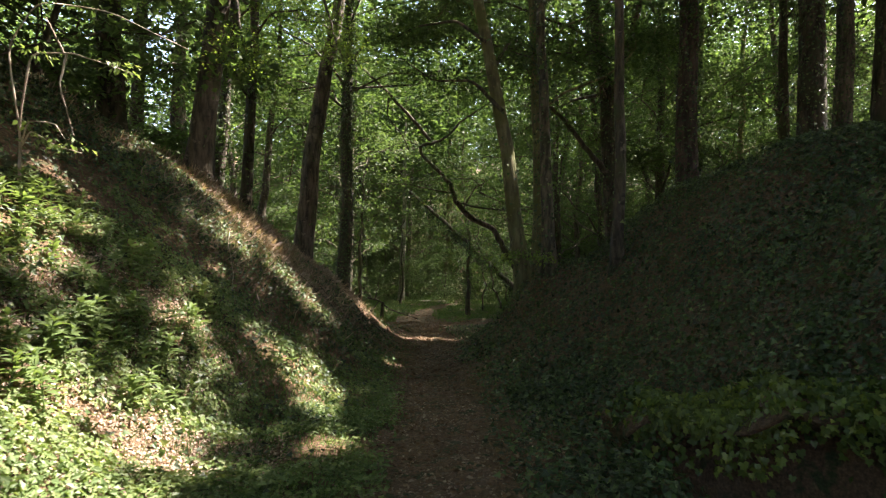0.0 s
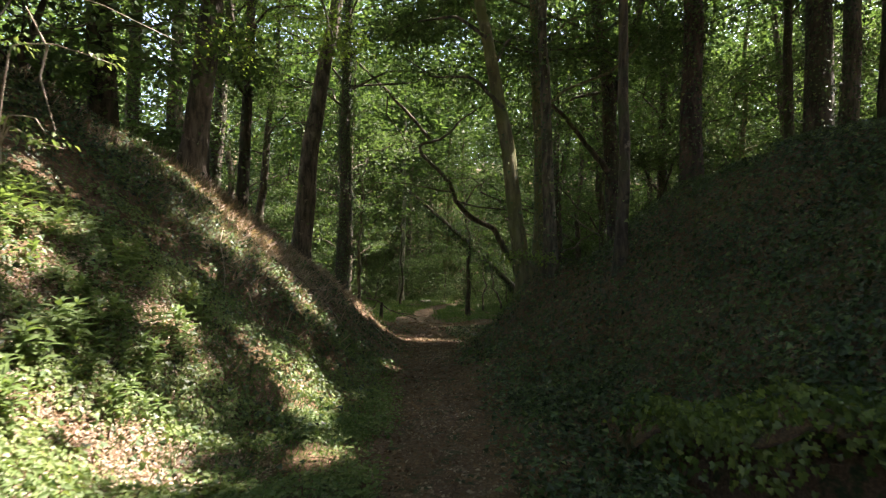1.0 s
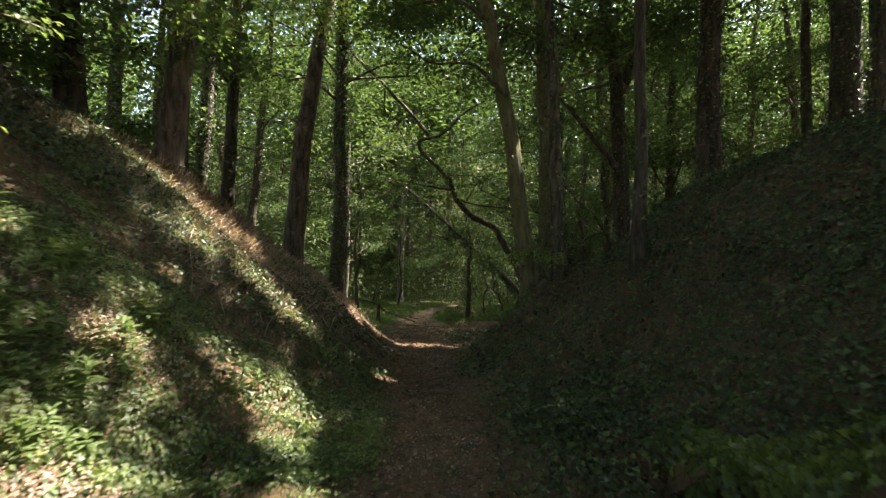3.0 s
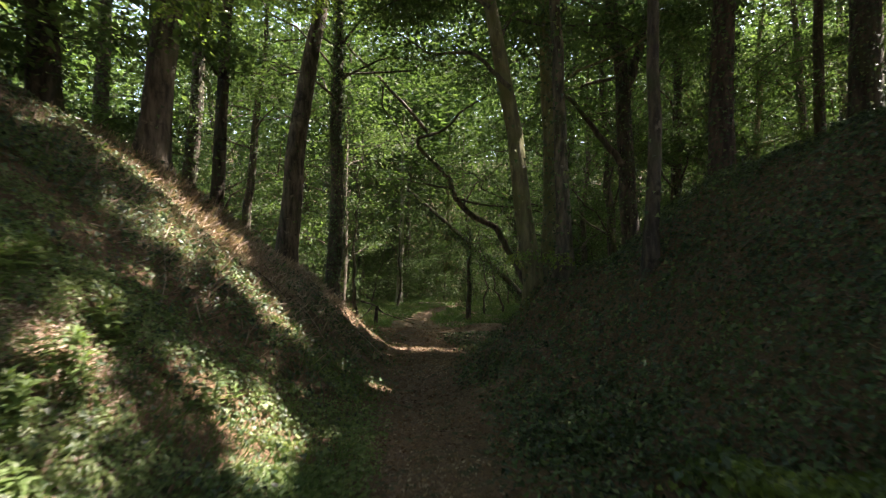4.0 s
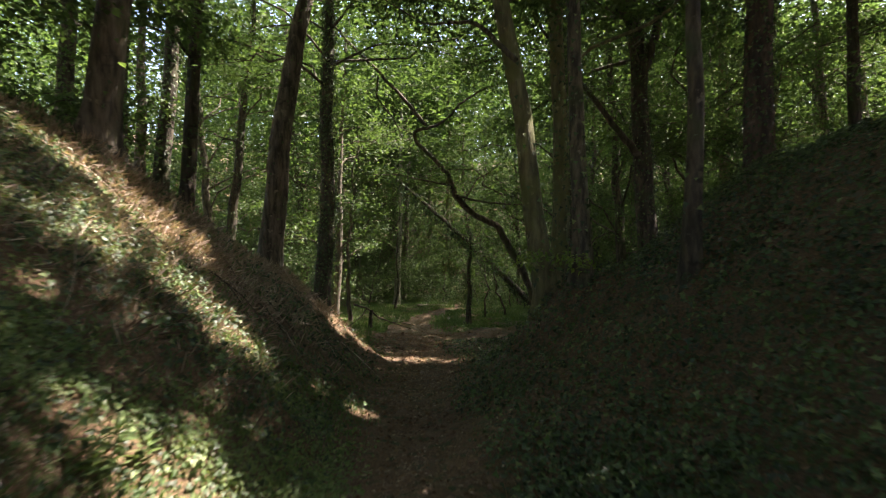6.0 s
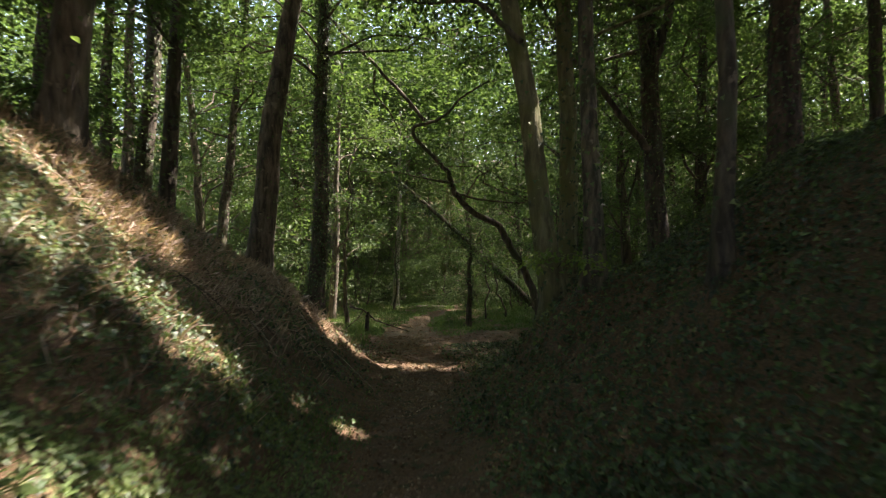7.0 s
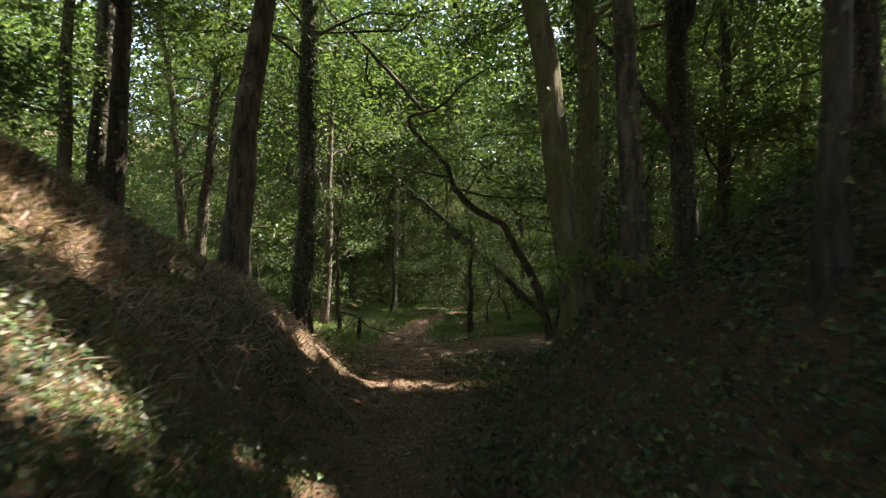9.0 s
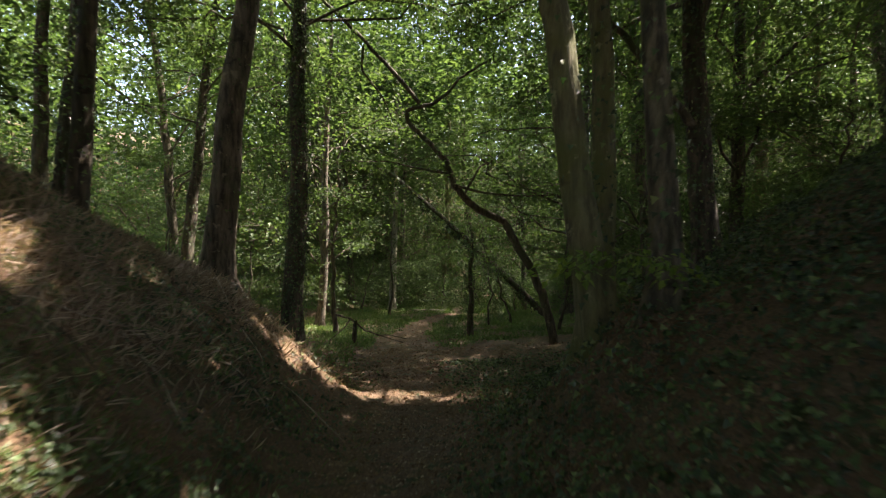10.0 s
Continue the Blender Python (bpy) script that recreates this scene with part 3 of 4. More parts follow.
size = np.where(p[:, 1] > 26, rng.uniform(0.3, 0.6, n), rng.uniform(0.5, 0.95, n))
size[-len(close):] = rng.uniform(0.3, 0.5, len(close))
roof = new("high_canopy", leaves("high_canopy", SIMPLE, p, rng.normal(0, 1, (n, 3)) * [1, 1, 0.3], np.array([0, 0, 1.0]) + rng.normal(0, 0.4, (n, 3)), size, LEAF))
tagged(roof, "green roof of leaves added high over the wood for shade", "foliage", kind="stuff")


# ---- ground cover ----
rng = np.random.default_rng(23)
def on_ground(n, x0, x1, y0, y1, near=1.0):
    """n places on the ground, denser towards the start of the walk."""
    x = rng.uniform(x0, x1, n)
    y = y0 + (y1 - y0) * rng.random(n) ** near
    return x, y


def cover(name, shape, x, y, size, lift, tilt, mat, label, category):
    nrm = normal_at(x, y)
    p = np.stack([x, y, height(x, y)], -1) + nrm * (lift * rng.random(len(x)))[:, None]
    al = rng.normal(0, 1, (len(x), 3))
    al -= nrm * np.sum(al * nrm, -1, keepdims=True) * 0.85
    up = nrm + rng.normal(0, tilt, (len(x), 3))
    return tagged(new(name, leaves(name, shape, p, al, up, size * rng.uniform(0.45, 1.5, len(x)), mat)), label, category, kind="stuff")


x, y = on_ground(470000, -7, 8.5, 1.5, 21, 1.35)
d = x - path_x(y) + 0.22 * wave(x, y, 2.6, 3.0)
dens = np.where(d > 0, np.clip((d - 0.45) / 0.7, 0, 1), np.clip((-d - 0.6) / 0.9, 0, 1) * (0.8 - 0.35 * np.clip((y - 8) / 3, 0, 1)))
dens = dens * np.clip(0.68 + 0.5 * wave(x, y, 1.1, 5.0) + 0.35 * wave(x, y, 3.1, 8.0), np.where(d > 0, 0.5, 0.08), 1) * np.where((d < 0) & (y < 6.5), 0.25 * np.clip((y - 2.5) / 2, 0, 1), 1.0)
streak = np.exp(-(((y - 10.8 - 0.3 * (-2.5 - x)) / 1.3) ** 2)) * (d < -1.4)
dens = dens * (1 - 0.75 * streak)
bare = np.clip((y - 12.5) / 2.5, 0, 1) * np.clip((19.5 - y) / 2, 0, 1) * (d < -0.3)
dens = dens * (1 - 0.85 * bare) * np.where(d > 0, 1 - 0.2 * np.clip((y - 7.5) / 2.5, 0, 1) - 0.35 * np.clip((y - 11) / 3, 0, 1), 1)
dens = dens * ~((x > 1.5) & (x < 4.2) & (y < scoop_y(x) + 0.05))
ok = rng.random(len(x)) < dens
cover("ground_ivy", LOBED, x[ok], y[ok], 0.05, 0.12, 0.7, IVY, "carpet of small dark green ivy covering the banks", "ivy")

x, y = on_ground(95000, -6, 7, 1.5, 24, 1.2)
d = np.abs(x - path_x(y))
ok = rng.random(len(x)) < np.where(d < 0.7, 1.0, np.where(x > 0, 0.3 + 0.2 * np.clip((y - 7) / 3, 0, 1), 0.2 + 0.55 * np.clip((y - 6) / 3, 0, 1)))
cover("leaf_litter", SIMPLE, x[ok], y[ok], 0.045, 0.025, 0.5, LITTER, "brown fallen leaves littering path and banks", "leaf litter")

x, y = on_ground(20000, -1.6, 1.3, 1.5, 17, 1.5)
ok = rng.random(len(x)) < np.clip(1.1 - np.abs(x - path_x(y)), 0, 1) * np.clip(0.6 + 0.6 * wave(x, y, 2.1, 4.0), 0.1, 1)
cover("path_litter", SIMPLE, x[ok], y[ok], 0.034, 0.02, 0.45, STRAW, "dry curled leaves and chaff on the trodden path", "leaf litter")
x, y = on_ground(170000, -4.4, -0.4, 1.4, 9.5, 1.6)
w = np.clip(0.36 + 0.3 * (x > -1.6) + 1.1 * wave(x, y, 2.3, 3.0) + 1.0 * wave(x, y, 6.5, 1.0), 0.02, 0.85) * np.clip((10.5 - y) / 4, 0, 1) * np.clip((path_x(y) - x - 0.34) / 0.35, 0, 1)
ok = rng.random(len(x)) < w
cover("low_herbs", SIMPLE, x[ok], y[ok], 0.042, 0.09, 0.55, HERB, "fresh green low herbs on the sunlit bank", "ground herbs")
x, y = on_ground(62000, -3.6, -1.3, 1.4, 6.5, 1.5)
ok = rng.random(len(x)) < np.clip(0.35 + 0.7 * wave(x, y, 1.7, 9.0), 0.05, 1)
cover("pale_litter", SIMPLE, x[ok], y[ok], 0.027, 0.05, 0.5, STRAW, "bleached dry leaves and stalks on the sunny bank", "leaf litter")


def blades(name, x, y, size, lean, mat, label, category, down=0.0):
    nrm = normal_at(x, y)
    p = np.stack([x, y, height(x, y)], -1)
    al = nrm * 0.5 + [0, 0, 0.5] + rng.normal(0, lean, (len(x), 3))
    al[:, 0] += down
    up = rng.normal(0, 1, (len(x), 3))
    return tagged(new(name, leaves(name, BLADE, p, al, up, size * rng.uniform(0.5, 1.4, len(x)), mat)), label, category, kind="stuff")


x, y = on_ground(52000, -6.0, -0.9, 7.6, 19, 1.0)
hi = np.clip((path_x(y) - x - 1.2) / 2.0, 0, 1)
ok = rng.random(len(x)) < hi * np.clip(0.55 + 0.7 * wave(x, y, 1.4, 6.0), 0.1, 1)
blades("dead_grass", x[ok], y[ok], 0.17, 0.9, STRAW, "dry straw-coloured grass hanging down the bank", "grass", 0.5)
x, y = on_ground(105000, -5.5, -0.6, 1.4, 18, 1.3)
ok = rng.random(len(x)) < np.clip(0.55 + 0.6 * wave(x, y, 1.2, 7.0), 0.12, 1) * np.clip((path_x(y) - x - 0.4) / 0.5, 0, 1) * np.clip((14 - y) / 2.5, 0.1, 1)
blades("bank_grass", x[ok], y[ok], 0.085, 0.6, GRASS, "short mossy grass growing on the bank", "grass")
x, y = on_ground(135000, -14, 14, 19, 56, 0.8)
wob = 0.35 * wave(x, y, 0.9, 2.0) + 0.2 * wave(x, y, 2.7, 5.0)
trodden = np.abs(x - path_x(y) + wob) < np.interp(y, [20, 24, 28, 35, 39, 45], [1.25, 1.0, 0.8, 0.6, 0.45, 0.3])
front = (x > path_x(y)) & (y < 25.0 + wob + 0.95 * np.maximum(x - 0.5, 0) + 1.2 * np.maximum(-x, 0))
ok = ~trodden & ~front & (rng.random(len(x)) < np.clip(0.8 + 0.5 * wave(x, y, 1.6, 3.0), 0.4, 1))
blades("clearing_grass", x[ok], y[ok], 0.2, 0.55, GRASS, "soft green grass of the clearing floor", "grass")
cover("clearing_herbs", SIMPLE, x[ok], y[ok], 0.085, 0.1, 0.5, GRASS, "low green plants carpeting the clearing floor", "ground herbs")
x, y = on_ground(6500, -3.5, 4.5, 16, 46, 1.2)
ok = (np.abs(x - path_x(y)) < 1.5) | ((x > 0) & (y < 27))
cover("far_litter", SIMPLE, x[ok], y[ok], 0.07, 0.02, 0.4, LITTER, "brown leaf litter on the path into the clearing", "leaf litter")
x, y = on_ground(34000, -15, 13, 45.5, 57, 1.0)
at = np.stack([x, y, height(x, y) + 2.2 * rng.random(len(x)) ** 1.4], -1)
under = new("undergrowth", leaves("undergrowth", SIMPLE, at, rng.normal(0, 1, (len(x), 3)) * [1, 1, 0.5], np.array([0, -0.3, 1.0]) + rng.normal(0, 0.5, (len(x), 3)), rng.uniform(0.08, 0.19, len(x)), LEAF))
tagged(under, "tangled green undergrowth behind the clearing", "undergrowth", kind="stuff")
x, y = on_ground(28000, 0.5, 8, 2, 18, 0.9)
ok = rng.random(len(x)) < np.clip(0.35 + 0.8 * wave(x, y, 1.5, 11.0), 0, 1)
blades("dead_stems", x[ok], y[ok], 0.1, 1.3, LITTER, "thin brown dead stems among the ivy", "dead stems", -0.4)



# ---- limbs, roots and undergrowth of their own shape ----
rng = np.random.default_rng(24)
def limb_of(thing, name, path, r0, r1, bark, leaf_n=0, leaf_size=0.1, reach=0.6, label="", tail=0.5, leaf_mat=None):
    """A limb or root along a bent path in world metres, with sprays of leaves at its end."""
    o = np.array(thing.location)
    p = np.array(path, float) - o
    k = np.linspace(0, len(p) - 1, 5 * len(p))
    q = np.stack([np.interp(k, np.arange(len(p)), p[:, a]) for a in range(3)], -1)
    q[1:-1] = 0.25 * q[:-2] + 0.5 * q[1:-1] + 0.25 * q[2:]
    q[1:-1] += rng.normal(0, 0.12 * r0, (len(q) - 2, 3))
    ob = part(name, stems(name, [tube(q, np.linspace(r0, r1, len(q)), 7, 0.05)], bark), thing, label)
    if leaf_n:
        c = q[int(len(q) * tail):]
        at, al, up = spray_leaves(c, np.full(len(c), reach), leaf_n, 0.35)
        if leaf_mat is None:
            ok = lets_sun_through(at + o, 0.05)
            at, al, up = at[ok], al[ok], up[ok]
            leaf_n = len(at)
        tagged(part("leaf_spray", leaves("leaf_spray", SIMPLE, at, al, up, leaf_size * rng.uniform(0.6, 1.2, leaf_n), leaf_mat or LEAF), thing), kind="stuff")
    return ob


by_label = {ob.get("label"): ob for ob in scene.objects if ob.get("category") == "tree"}
crest_tree = by_label["thick grey-brown tree leaning from the bank's sunlit crest"]
limb_of(crest_tree, "limb", [(-4.3, 11.6, 7.6), (-3.9, 10.6, 7.0), (-3.3, 9.4, 5.4), (-3.0, 8.8, 4.45), (-2.8, 8.6, 4.2)], 0.04, 0.006, BARK, 900, 0.06, 0.6, "", 0.66, SPRAY_LEAF)
limb_of(crest_tree, "limb", [(-4.2, 11.6, 8.2), (-3.0, 10.0, 7.4), (-1.9, 8.6, 5.6), (-1.5, 8.1, 4.35), (-1.35, 7.9, 3.95)], 0.04, 0.006, BARK, 700, 0.06, 0.42, "", 0.7, SPRAY_LEAF)
limb_of(crest_tree, "limb", [(-4.4, 11.6, 6.4), (-5.0, 11.0, 6.6), (-5.8, 10.4, 6.2), (-6.4, 10.0, 5.6)], 0.04, 0.006, BARK, 900, 0.07, 0.7, "", 0.4, SPRAY_LEAF)
slim_tree = by_label["slender dark tree standing upright on the bank"]
limb_of(slim_tree, "limb", [(-4.9, 14.9, 6.6), (-4.2, 14.4, 7.2), (-3.2, 14.0, 7.1), (-2.4, 13.8, 6.6)], 0.04, 0.006, BARK_DARK, 1300, 0.075, 0.85, "", 0.35, SPRAY_LEAF)
limb_of(slim_tree, "limb", [(-4.95, 14.9, 7.6), (-5.6, 14.6, 8.2), (-6.6, 14.4, 8.2), (-7.4, 14.2, 7.6)], 0.04, 0.006, BARK_DARK, 1300, 0.075, 0.85, "", 0.35, SPRAY_LEAF)
end_tree = by_label["leaning brown tree at the end of the bank"]
for q in ([(-4.0, 18.4, 1.2), (-3.2, 17.6, 0.75), (-2.5, 17.0, 0.2), (-2.1, 16.8, -0.2)], [(-4.1, 18.3, 1.2), (-3.5, 17.3, 0.9), (-2.9, 16.5, 0.55)], [(-4.2, 18.2, 1.3), (-3.9, 17.3, 1.2), (-3.6, 16.6, 1.0)]):
    limb_of(end_tree, "root", [(a, b, float(height(a, b)) + 0.03 - 0.05 * k) for k, (a, b, c) in enumerate(q)], 0.07, 0.02, BARK)
lean_tree = by_label["mossy smooth-barked tree leaning over the path"]
limb_of(lean_tree, "limb", [(1.2, 11.9, 4.2), (0.6, 12.2, 4.9), (-0.2, 12.6, 5.0), (-0.9, 13.0, 5.6)], 0.045, 0.008, BARK_DARK, 500, 0.1, 0.8)
limb_of(lean_tree, "limb", [(0.9, 12.0, 5.6), (0.3, 12.6, 6.3), (-0.6, 13.2, 6.4), (-1.4, 13.8, 6.2)], 0.045, 0.008, BARK_DARK, 1100, 0.11, 1.0)
limb_of(lean_tree, "limb", [(1.0, 12.0, 5.0), (1.4, 13.0, 5.9), (1.7, 14.0, 6.4), (2.0, 15.0, 6.3)], 0.045, 0.008, BARK_DARK, 1100, 0.11, 1.0)
forked = by_label["dark ivied tree with a forked stem"]
limb_of(forked, "fork_stem", [(4.8, 17.4, 4.7), (4.95, 17.4, 5.6), (5.35, 17.4, 7.0), (6.2, 17.5, 10.0), (6.4, 17.5, 13.0)], 0.16, 0.05, BARK_DARK, 500, 0.14, 1.4)
limb_of(forked, "limb", [(5.0, 17.4, 3.4), (4.4, 17.2, 4.1), (3.6, 17.0, 5.0), (2.9, 16.9, 5.7), (2.2, 16.8, 6.9)], 0.10, 0.03, BARK_DARK, 500, 0.13, 1.0)
for q in ([(5.1, 17.4, 7.0), (4.0, 19.0, 7.6), (2.4, 20.5, 7.4), (0.6, 21.5, 6.9)], [(5.1, 17.4, 8.0), (5.4, 19.5, 8.6), (5.2, 21.5, 8.4), (4.6, 23.0, 7.6)],
          [(4.8, 17.4, 8.8), (3.4, 19.2, 9.6), (2.6, 21.0, 9.4), (2.2, 22.5, 8.8)], [(4.9, 17.4, 6.0), (4.2, 19.4, 6.3), (3.2, 21.4, 5.9), (2.0, 22.6, 5.2)],
          [(5.0, 17.4, 9.4), (6.6, 19.0, 9.6), (7.6, 20.5, 9.2), (8.2, 21.5, 8.4)], [(4.7, 17.5, 9.9), (2.4, 19.5, 10.4), (0.6, 21.5, 10.2), (-0.8, 22.5, 9.4)]):
    limb_of(forked, "limb", q, 0.06, 0.012, BARK_DARK, 2300, 0.12, 1.25, "", 0.3)
for q in ([(1.2, 12.2, 7.0), (0.6, 14.5, 8.0), (0.0, 16.5, 8.2), (-0.6, 18.0, 7.8)], [(0.8, 12.3, 8.6), (1.6, 15.0, 9.4), (2.2, 17.0, 9.2), (2.4, 18.5, 8.6)]):
    limb_of(lean_tree, "limb", q, 0.032, 0.008, BARK_DARK, 3400, 0.085, 1.3, "", 0.35)
ivy_tree = by_label["upright tree cloaked in dark ivy beside the path"]
for q in ([(-3.4, 21.8, 8.4), (-2.2, 20.6, 9.2), (-0.6, 19.6, 9.2), (0.8, 19.0, 8.6)], [(-3.4, 21.8, 9.8), (-2.6, 19.8, 10.4), (-1.8, 18.0, 10.0), (-1.2, 16.8, 9.2)], [(-3.4, 21.8, 7.2), (-2.0, 22.0, 8.0), (-0.2, 22.4, 8.0), (1.4, 22.8, 7.4)]):
    limb_of(ivy_tree, "limb", q, 0.045, 0.01, BARK_DARK, 3600, 0.085, 1.35, "", 0.3)
sunny = by_label["ivied tree with a sunlit foot behind the bank"]
limb_of(sunny, "limb", [(8.4, 23.0, 5.5), (9.2, 22.8, 6.3), (10.6, 22.6, 7.6), (12.4, 22.5, 8.8)], 0.09, 0.02, BARK_DARK, 900, 0.15, 1.3)

# a crooked, dead-armed tree that reaches over the far end of the path; boughs traced in the camera's view at an assumed
# depth
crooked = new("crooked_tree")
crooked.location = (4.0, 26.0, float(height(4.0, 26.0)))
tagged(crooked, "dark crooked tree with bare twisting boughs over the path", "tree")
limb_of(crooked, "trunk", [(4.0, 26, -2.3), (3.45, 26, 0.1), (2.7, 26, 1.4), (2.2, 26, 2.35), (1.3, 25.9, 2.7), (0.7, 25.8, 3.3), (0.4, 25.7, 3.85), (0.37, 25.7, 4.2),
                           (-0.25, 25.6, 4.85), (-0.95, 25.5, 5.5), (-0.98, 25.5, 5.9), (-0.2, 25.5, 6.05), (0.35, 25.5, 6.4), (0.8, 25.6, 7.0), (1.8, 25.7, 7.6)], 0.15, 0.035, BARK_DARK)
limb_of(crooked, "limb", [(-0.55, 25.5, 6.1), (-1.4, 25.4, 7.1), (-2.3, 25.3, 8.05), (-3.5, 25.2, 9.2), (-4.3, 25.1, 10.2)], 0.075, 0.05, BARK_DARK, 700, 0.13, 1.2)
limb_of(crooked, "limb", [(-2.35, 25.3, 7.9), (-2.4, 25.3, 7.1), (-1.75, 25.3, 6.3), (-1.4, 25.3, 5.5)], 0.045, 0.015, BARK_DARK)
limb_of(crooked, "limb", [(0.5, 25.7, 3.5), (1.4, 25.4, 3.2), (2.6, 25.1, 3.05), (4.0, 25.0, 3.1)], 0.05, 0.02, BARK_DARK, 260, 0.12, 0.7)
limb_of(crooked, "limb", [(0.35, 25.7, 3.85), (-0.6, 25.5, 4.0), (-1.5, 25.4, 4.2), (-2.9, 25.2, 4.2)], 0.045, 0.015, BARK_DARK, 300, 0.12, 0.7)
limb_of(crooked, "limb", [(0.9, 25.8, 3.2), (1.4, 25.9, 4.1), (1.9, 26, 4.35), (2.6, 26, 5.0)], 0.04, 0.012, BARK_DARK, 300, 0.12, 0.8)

# a half-fallen trunk wrapped in ivy, resting against the wood beyond
leaning = new("leaning_trunk")
leaning.location = (6.6, 40.0, float(height(6.6, 40.0)))
tagged(leaning, "half-fallen trunk wrapped in dark ivy", "tree")
limb_of(leaning, "trunk", [(6.8, 40, -3.2), (4.2, 40, -0.6), (1.7, 40.1, 1.8), (-0.4, 40.2, 3.7), (-2.6, 40.3, 5.6), (-4.4, 40.3, 6.6)], 0.2, 0.06, BARK_DARK)
n = 1500
f = rng.random(n)[:, None]
c = np.array([5.5, 40, -1.9]) * (1 - f) + np.array([-3.4, 40.3, 6.1]) * f - np.array(leaning.location)
o = rng.normal(0, 0.16, (n, 3))
tagged(part("ivy", leaves("ivy", LOBED, c + o, [0, 0, -1] + rng.normal(0, 0.5, (n, 3)), o + rng.normal(0, 0.1, (n, 3)), rng.uniform(0.1, 0.2, n), IVY), leaning, "dark green climbing ivy"), kind="stuff")

# thin stems at the edge of the clearing
for bx, by, tx, tz, r, nl in ((-3.0, 41, 0.4, 7, 0.08, 900), (-4.2, 30.5, 0.3, 9, 0.10, 1600), (2.4, 34.5, -0.3, 5, 0.05, 700), (3.6, 36, -1.5, 5, 0.06, 700), (-6.2, 36, 0.4, 8, 0.08, 1400), (5.0, 31, 0.3, 7, 0.07, 1200)):
    tree("sapling", "thin dark stem with sparse leaves at the clearing's edge", (bx, by), (tx, 0.2, tz), r, 8, nl, 0.15, BARK_DARK, 120, 0.8, 0.3, 2.2, True, 8, 0.1)

tree("tree", "pale straight trunk lit at the end of the clearing", (-3.3, 46.5), (0.3, 0.2, 17), 0.24, 9, 3500, 0.2, BARK_PALE, 150, 0.5, 0.55, 4.0)

stump = new("stump")
stump.location = (-2.55, 24.8, float(height(-2.55, 24.8)))
tagged(stump, "short dark broken stump standing in the grass", "stump")
limb_of(stump, "trunk", [(-2.55, 24.8, stump.location[2] - 0.2), (-2.57, 24.8, stump.location[2] + 0.35), (-2.54, 24.8, stump.location[2] + 0.75)], 0.09, 0.06, BARK_DARK)
bough = new("fallen_bough")
bough.location = (-2.0, 25.0, float(height(-2.0, 25.0)))
tagged(bough, "bleached fallen bough lying across the grass", "branch")
for q, r in (([(-3.2, 24.9, 0.95), (-2.7, 24.9, 0.82), (-2.3, 25.0, 0.5), (-1.8, 25.1, 0.3), (-1.1, 25.4, 0.05)], 0.04), ([(-2.7, 24.9, 0.82), (-2.9, 24.8, 0.5), (-3.3, 24.8, 0.2), (-3.4, 24.8, 0.02)], 0.025), ([(-1.9, 25.1, 0.3), (-1.6, 25.3, 0.32), (-1.0, 25.8, 0.2)], 0.02)):
    limb_of(bough, "stem", [(a, b, float(height(a, b)) + c) for a, b, c in q], r, 0.4 * r, BARK)
log = new("log")
log.location = (-0.8, 44.5, float(height(-0.8, 44.5)))
tagged(log, "grey fallen log beside the path", "log")
lz = log.location[2]
limb_of(log, "stem", [(-1.7, 44.6, lz + 0.1), (-0.8, 44.5, lz + 0.12), (0.2, 44.2, lz + 0.12)], 0.14, 0.11, BARK)

# the dead bush with bleached twigs on the near bank
bush = new("dead_bush")
bush.location = (-4.25, 5.9, float(height(-4.25, 5.9)))
tagged(bush, "bleached bare twigs of a dying bush on the bank", "bush")
for q in ([(-4.28, 5.95, 1.9), (-4.25, 5.9, 2.6), (-4.3, 5.8, 3.4), (-4.0, 5.8, 3.85), (-3.3, 5.8, 3.75), (-2.55, 5.9, 3.4)],
          [(-4.26, 5.93, 1.9), (-4.25, 5.9, 2.7), (-4.0, 5.7, 3.3), (-3.65, 5.75, 3.32), (-3.3, 5.8, 3.22), (-3.05, 5.8, 3.12)],
          [(-3.68, 5.75, 3.3), (-3.72, 5.7, 3.0), (-3.65, 5.7, 2.75), (-3.58, 5.7, 2.5)],
          [(-3.7, 5.75, 3.3), (-3.75, 5.7, 3.45), (-3.85, 5.7, 3.65)],
          [(-4.24, 5.92, 1.9), (-4.25, 5.9, 2.4), (-4.0, 5.7, 2.55), (-3.75, 5.7, 2.4), (-3.5, 5.7, 2.33)],
          [(-4.27, 5.9, 1.9), (-4.25, 5.9, 2.4), (-3.95, 5.6, 2.62), (-3.7, 5.6, 2.6), (-3.6, 5.6, 2.45)]):
    limb_of(bush, "twig", q, 0.012, 0.004, DEADWOOD)
n = 150
c = np.array([(-3.9, 5.7, 2.45), (-3.6, 5.65, 2.42), (-3.2, 5.8, 3.2), (-4.0, 5.7, 2.62), (-3.95, 5.7, 3.3)])
at, al, up = spray_leaves(c - np.array(bush.location), np.full(5, 0.17), n, 0.4)
tagged(part("leaf_spray", leaves("leaf_spray", SIMPLE, at, al, up, rng.uniform(0.04, 0.08, n), HERB), bush), kind="stuff")

# the root mat that overhangs the scooped face at the foot of the shaded bank, added to darken the hollow
lx = np.linspace(1.62, 3.5, 30)
ly = scoop_y(lx)
back, lip = height(lx, ly + 0.3), height(lx, ly + 0.22)
ragged = 0.3 + 0.06 * np.sin(9 * lx) + 0.04 * np.sin(23 * lx)
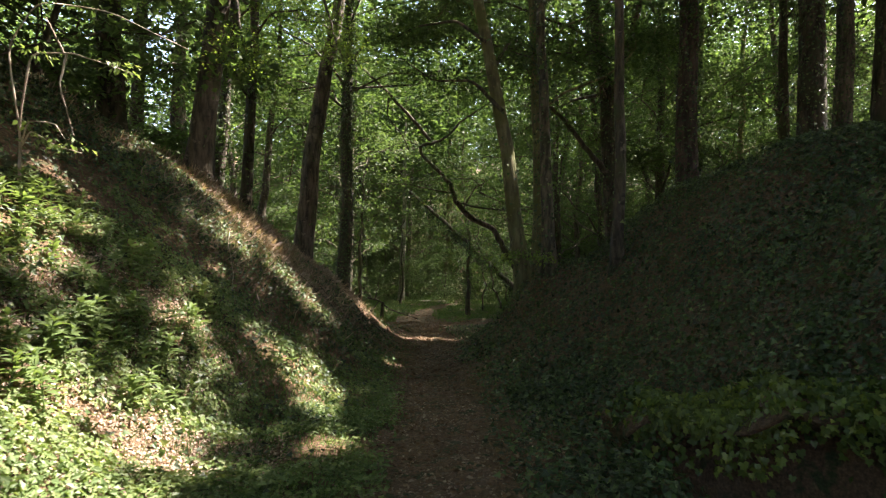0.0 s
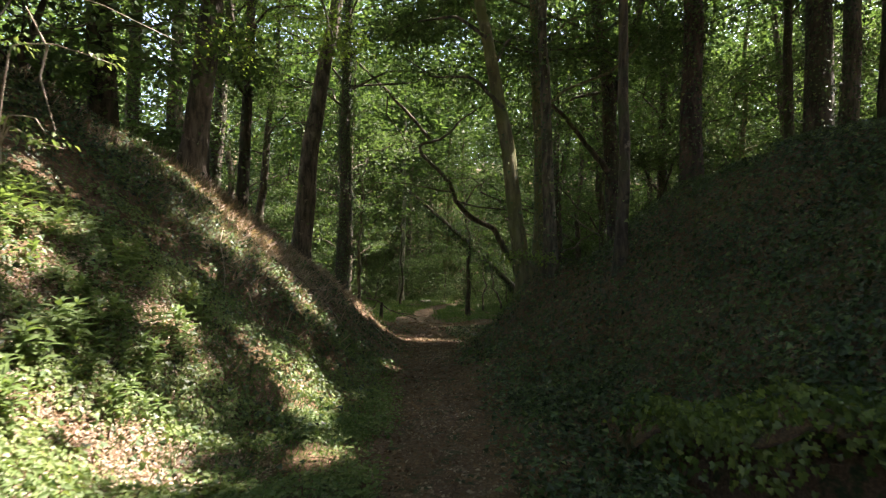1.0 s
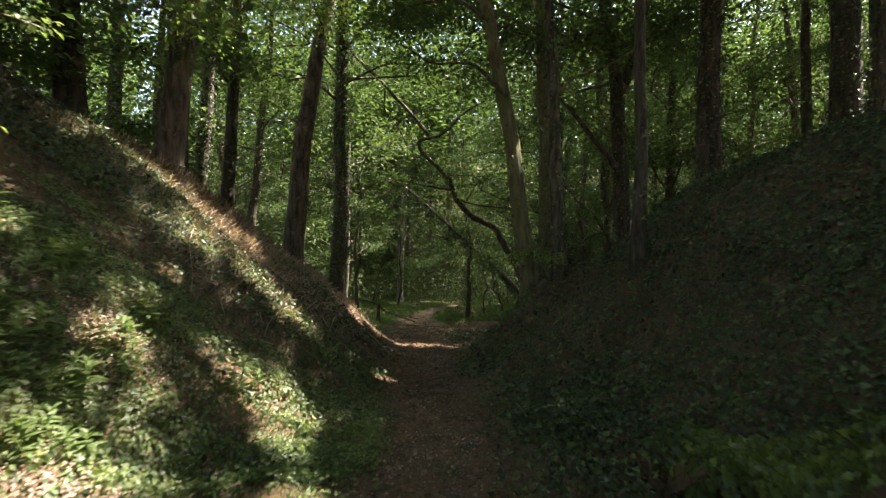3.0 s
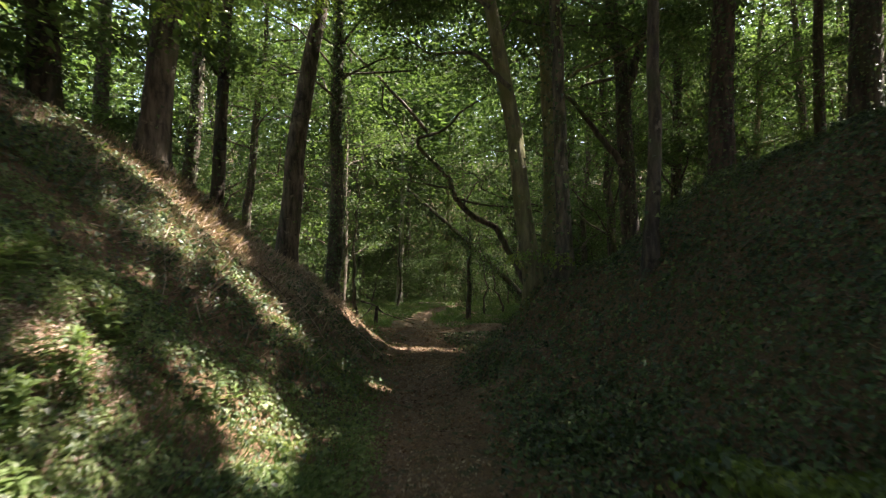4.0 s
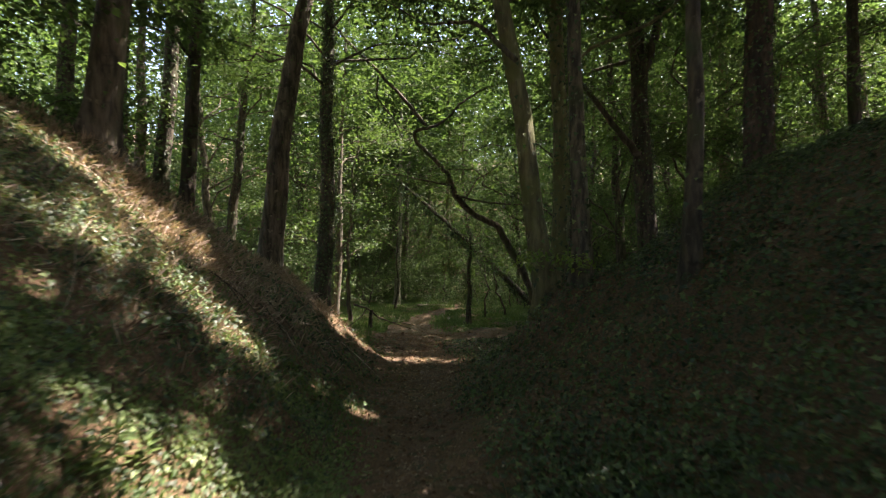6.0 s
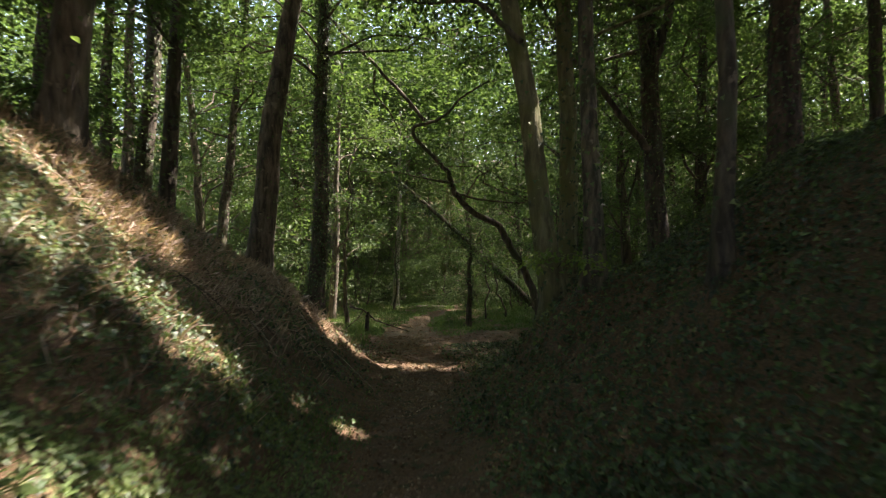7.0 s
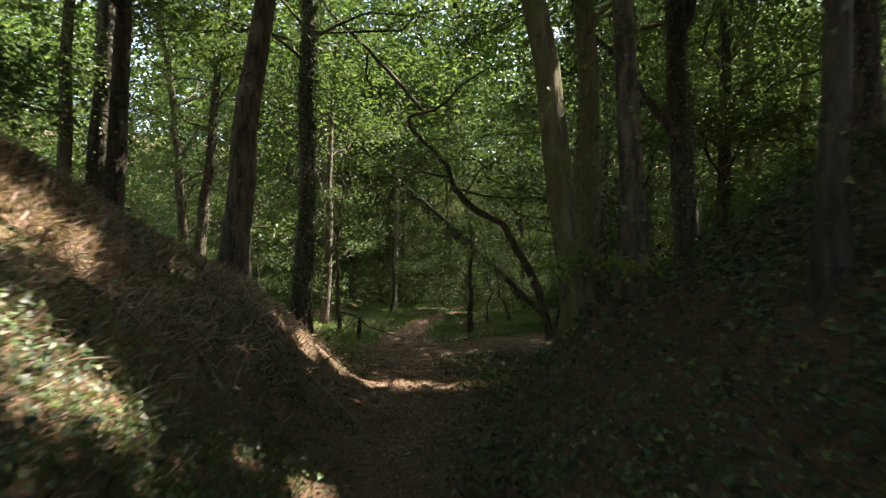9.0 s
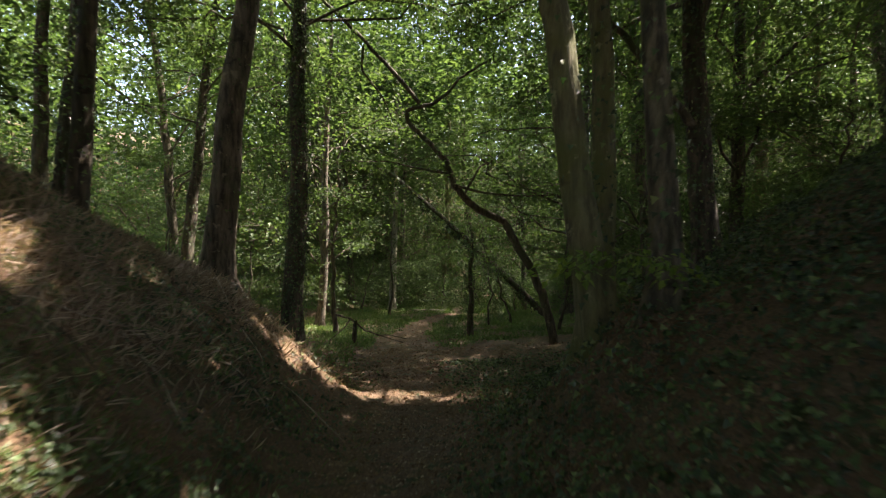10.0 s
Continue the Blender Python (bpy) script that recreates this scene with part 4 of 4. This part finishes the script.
section = [(ly + 0.3, back - 0.02), (ly - 0.4 * ragged, lip + 0.02), (ly - ragged, lip - 0.05), (ly - ragged + 0.02, lip - 0.09), (ly - 0.3 * ragged, lip - 0.15), (ly + 0.3, back - 0.3)]
verts = np.concatenate([np.stack([lx - 0.3 * (ly - yy), yy, zz], -1) for yy, zz in section])
m, k = len(lx), np.arange(len(lx) - 1)
faces = np.concatenate([np.stack([a * m + k, a * m + k + 1, (a + 1) % 6 * m + k + 1, (a + 1) % 6 * m + k], -1) for a in range(6)])
tagged(new("turf_overhang", raw_mesh("turf_overhang", verts, faces, SOIL, True)), "dark overhanging lip of soil and roots above a hollow", "ground", kind="structure")
# ivy hanging over it
n = 2800
strand = rng.integers(0, 80, n)
sx, sl = rng.uniform(1.6, 3.3, 80), 0.12 + rng.uniform(0.0, 0.7, 80) ** 1.5
x = sx[strand] + rng.normal(0, 0.04, n)
y = scoop_y(x) - 0.33 - 0.12 * rng.random(n)
at = np.stack([x, y, height(x, scoop_y(x) + 0.22) + 0.1 - rng.random(n) * sl[strand]], -1)
top = rng.random(n) < 0.5
at[top, 1] += rng.uniform(0, 0.7, top.sum())
at[top, 2] = height(at[top, 0], np.maximum(at[top, 1], scoop_y(at[top, 0]) + 0.22)) + 0.1
curtain = new("hanging_ivy", leaves("hanging_ivy", IVY_FIVE, at, [0, -0.3, -1] + rng.normal(0, 0.55, (n, 3)), [-0.3, -1, 0.5] + rng.normal(0, 0.5, (n, 3)), rng.uniform(0.035, 0.085, n), IVY_YOUNG))
tagged(curtain, "yellow-green ivy trailing over a dark scooped hollow", "ivy", kind="stuff")

# broken twigs, and fresh shoots at the foot of the leaning tree
twigs = new("dead_branch")
twigs.location = (-2.6, 16.6, float(height(-2.6, 16.6)))
tagged(twigs, "bleached broken twigs caught on the bank's edge", "branch")
for k in range(12):
    a, b = rng.uniform(-3.6, -2.0), rng.uniform(14.6, 17.2)
    dx, dy = rng.uniform(0.25, 0.6), rng.uniform(-0.5, 0.3)
    limb_of(twigs, "twig", [(a + dx * f, b + dy * f, float(height(a + dx * f, b + dy * f)) + h) for f, h in ((0, 0.0), (0.35, 0.16), (0.7, 0.12), (1.0, 0.02))], 0.011, 0.004, DEADWOOD)

for q in ([(1.62, 11.8, 1.25), (1.5, 11.3, 1.38), (1.32, 10.9, 1.3), (1.1, 10.7, 1.22)], [(1.66, 11.75, 1.15), (1.7, 11.2, 1.35), (1.75, 10.8, 1.3), (1.95, 10.6, 1.2)]):
    limb_of(lean_tree, "sprig", q, 0.012, 0.004, BARK_MOSS, 120, 0.075, 0.22, "fresh green leafy sprig at the tree's foot", 0.4, SPRAY_LEAF)

# brambles and exposed roots that trail down the bare part of the sunny bank
rng = np.random.default_rng(26)
BRAMBLES = [(-3.3, 9.0), (-2.9, 10.4), (-3.5, 11.3), (-2.6, 11.6), (-2.3, 12.7), (-3.0, 13.4), (-2.5, 14.2), (-1.9, 13.6), (-4.2, 9.4)]
for bx, by in BRAMBLES:
    thing = new("bramble")
    thing.location = (bx, by, float(height(bx, by)))
    tagged(thing, "dry brown bramble stems trailing down the bank", "bramble", "brambles on the bank")
    for k in range(3):
        run, drift = rng.uniform(0.4, 1.0), rng.normal(0, 0.6)
        q = [(bx + run * f + rng.normal(0, 0.03), by + drift * f + rng.normal(0, 0.05)) for f in (0, 0.25, 0.5, 0.75, 1.0)]
        limb_of(thing, "stem", [(a, b, float(height(a, b)) + c) for (a, b), c in zip(q, (-0.03, 0.13, 0.17, 0.12, -0.01))], 0.007, 0.003, DEADWOOD if k == 0 else BARK_DARK)

# ---- tall herbs on the near bank: stems with whorls of long leaves ----
rng = np.random.default_rng(25)
def long_leaf():
    v, fc = [], []
    for k, (yy, w, z) in enumerate([(0, 0.02, 0), (0.2, 0.10, 0.05), (0.45, 0.15, 0.07), (0.75, 0.10, 0.0), (1.0, 0.005, -0.12)]):
        v += [(-w, yy, z + 0.35 * w), (0, yy, z), (w, yy, z + 0.35 * w)]
        if k:
            a = 3 * k
            fc += [(a - 3, a - 2, a + 1, a), (a - 2, a - 1, a + 2, a + 1)]
    return raw_mesh("leaf", v, fc, HERB, True)


LONG_LEAF = long_leaf()
HERB_STEM = [stems("stem", [tube([(0, 0, -0.05), (0.01, 0, 0.12), (0.03, 0.01, 0.3), (0.03, 0.02, 0.42)], [0.007, 0.006, 0.005, 0.003], 6)], HERB)]


def herb(x, y, size, group):
    thing = new("woodland_herb")
    thing.location, thing.rotation_euler = (x, y, float(height(x, y))), (rng.normal(0, 0.12), 0.1 + rng.normal(0, 0.12), rng.random() * 6.28)
    thing.scale = (size, size, size * 0.72)
    part("stem", HERB_STEM[0], thing)
    for z, count, length, droop in ((0.16, 4, 0.13, 0.15), (0.27, 5, 0.16, 0.25), (0.36, 5, 0.14, 0.45), (0.42, 4, 0.10, 0.9)):
        a0 = rng.random() * 6.28
        for k in range(count):
            ob = part("leaf", LONG_LEAF, thing)
            s = length * rng.uniform(0.8, 1.2)
            ob.matrix_basis = pose(0.03 * z / 0.4, 0.01, z + rng.uniform(-0.02, 0.02)) @ Euler((droop + rng.normal(0, 0.2), rng.normal(0, 0.2), a0 + k * 6.28 / count + rng.normal(0, 0.25))).to_matrix().to_4x4() @ Matrix.Scale(s, 4)
    return tagged(thing, "fresh green upright herb with whorled long leaves", "plant", group)


HERB_SPOTS = []
for x0, x1, y0, y1, count in ((-3.0, -2.3, 3.6, 5.4, 44), (-2.65, -2.3, 5.3, 6.5, 12), (-4.1, -3.5, 4.7, 6.3, 30), (-3.5, -2.8, 4.4, 6.4, 20), (-2.05, -1.75, 6.2, 7.0, 4)):
    HERB_SPOTS += [(rng.uniform(x0, x1), rng.uniform(y0, y1)) for _ in range(count)]
for hx, hy in HERB_SPOTS:
    herb(hx + rng.normal(0, 0.04), hy + rng.normal(0, 0.05), rng.uniform(0.7, 1.05), "herbs on the near bank")
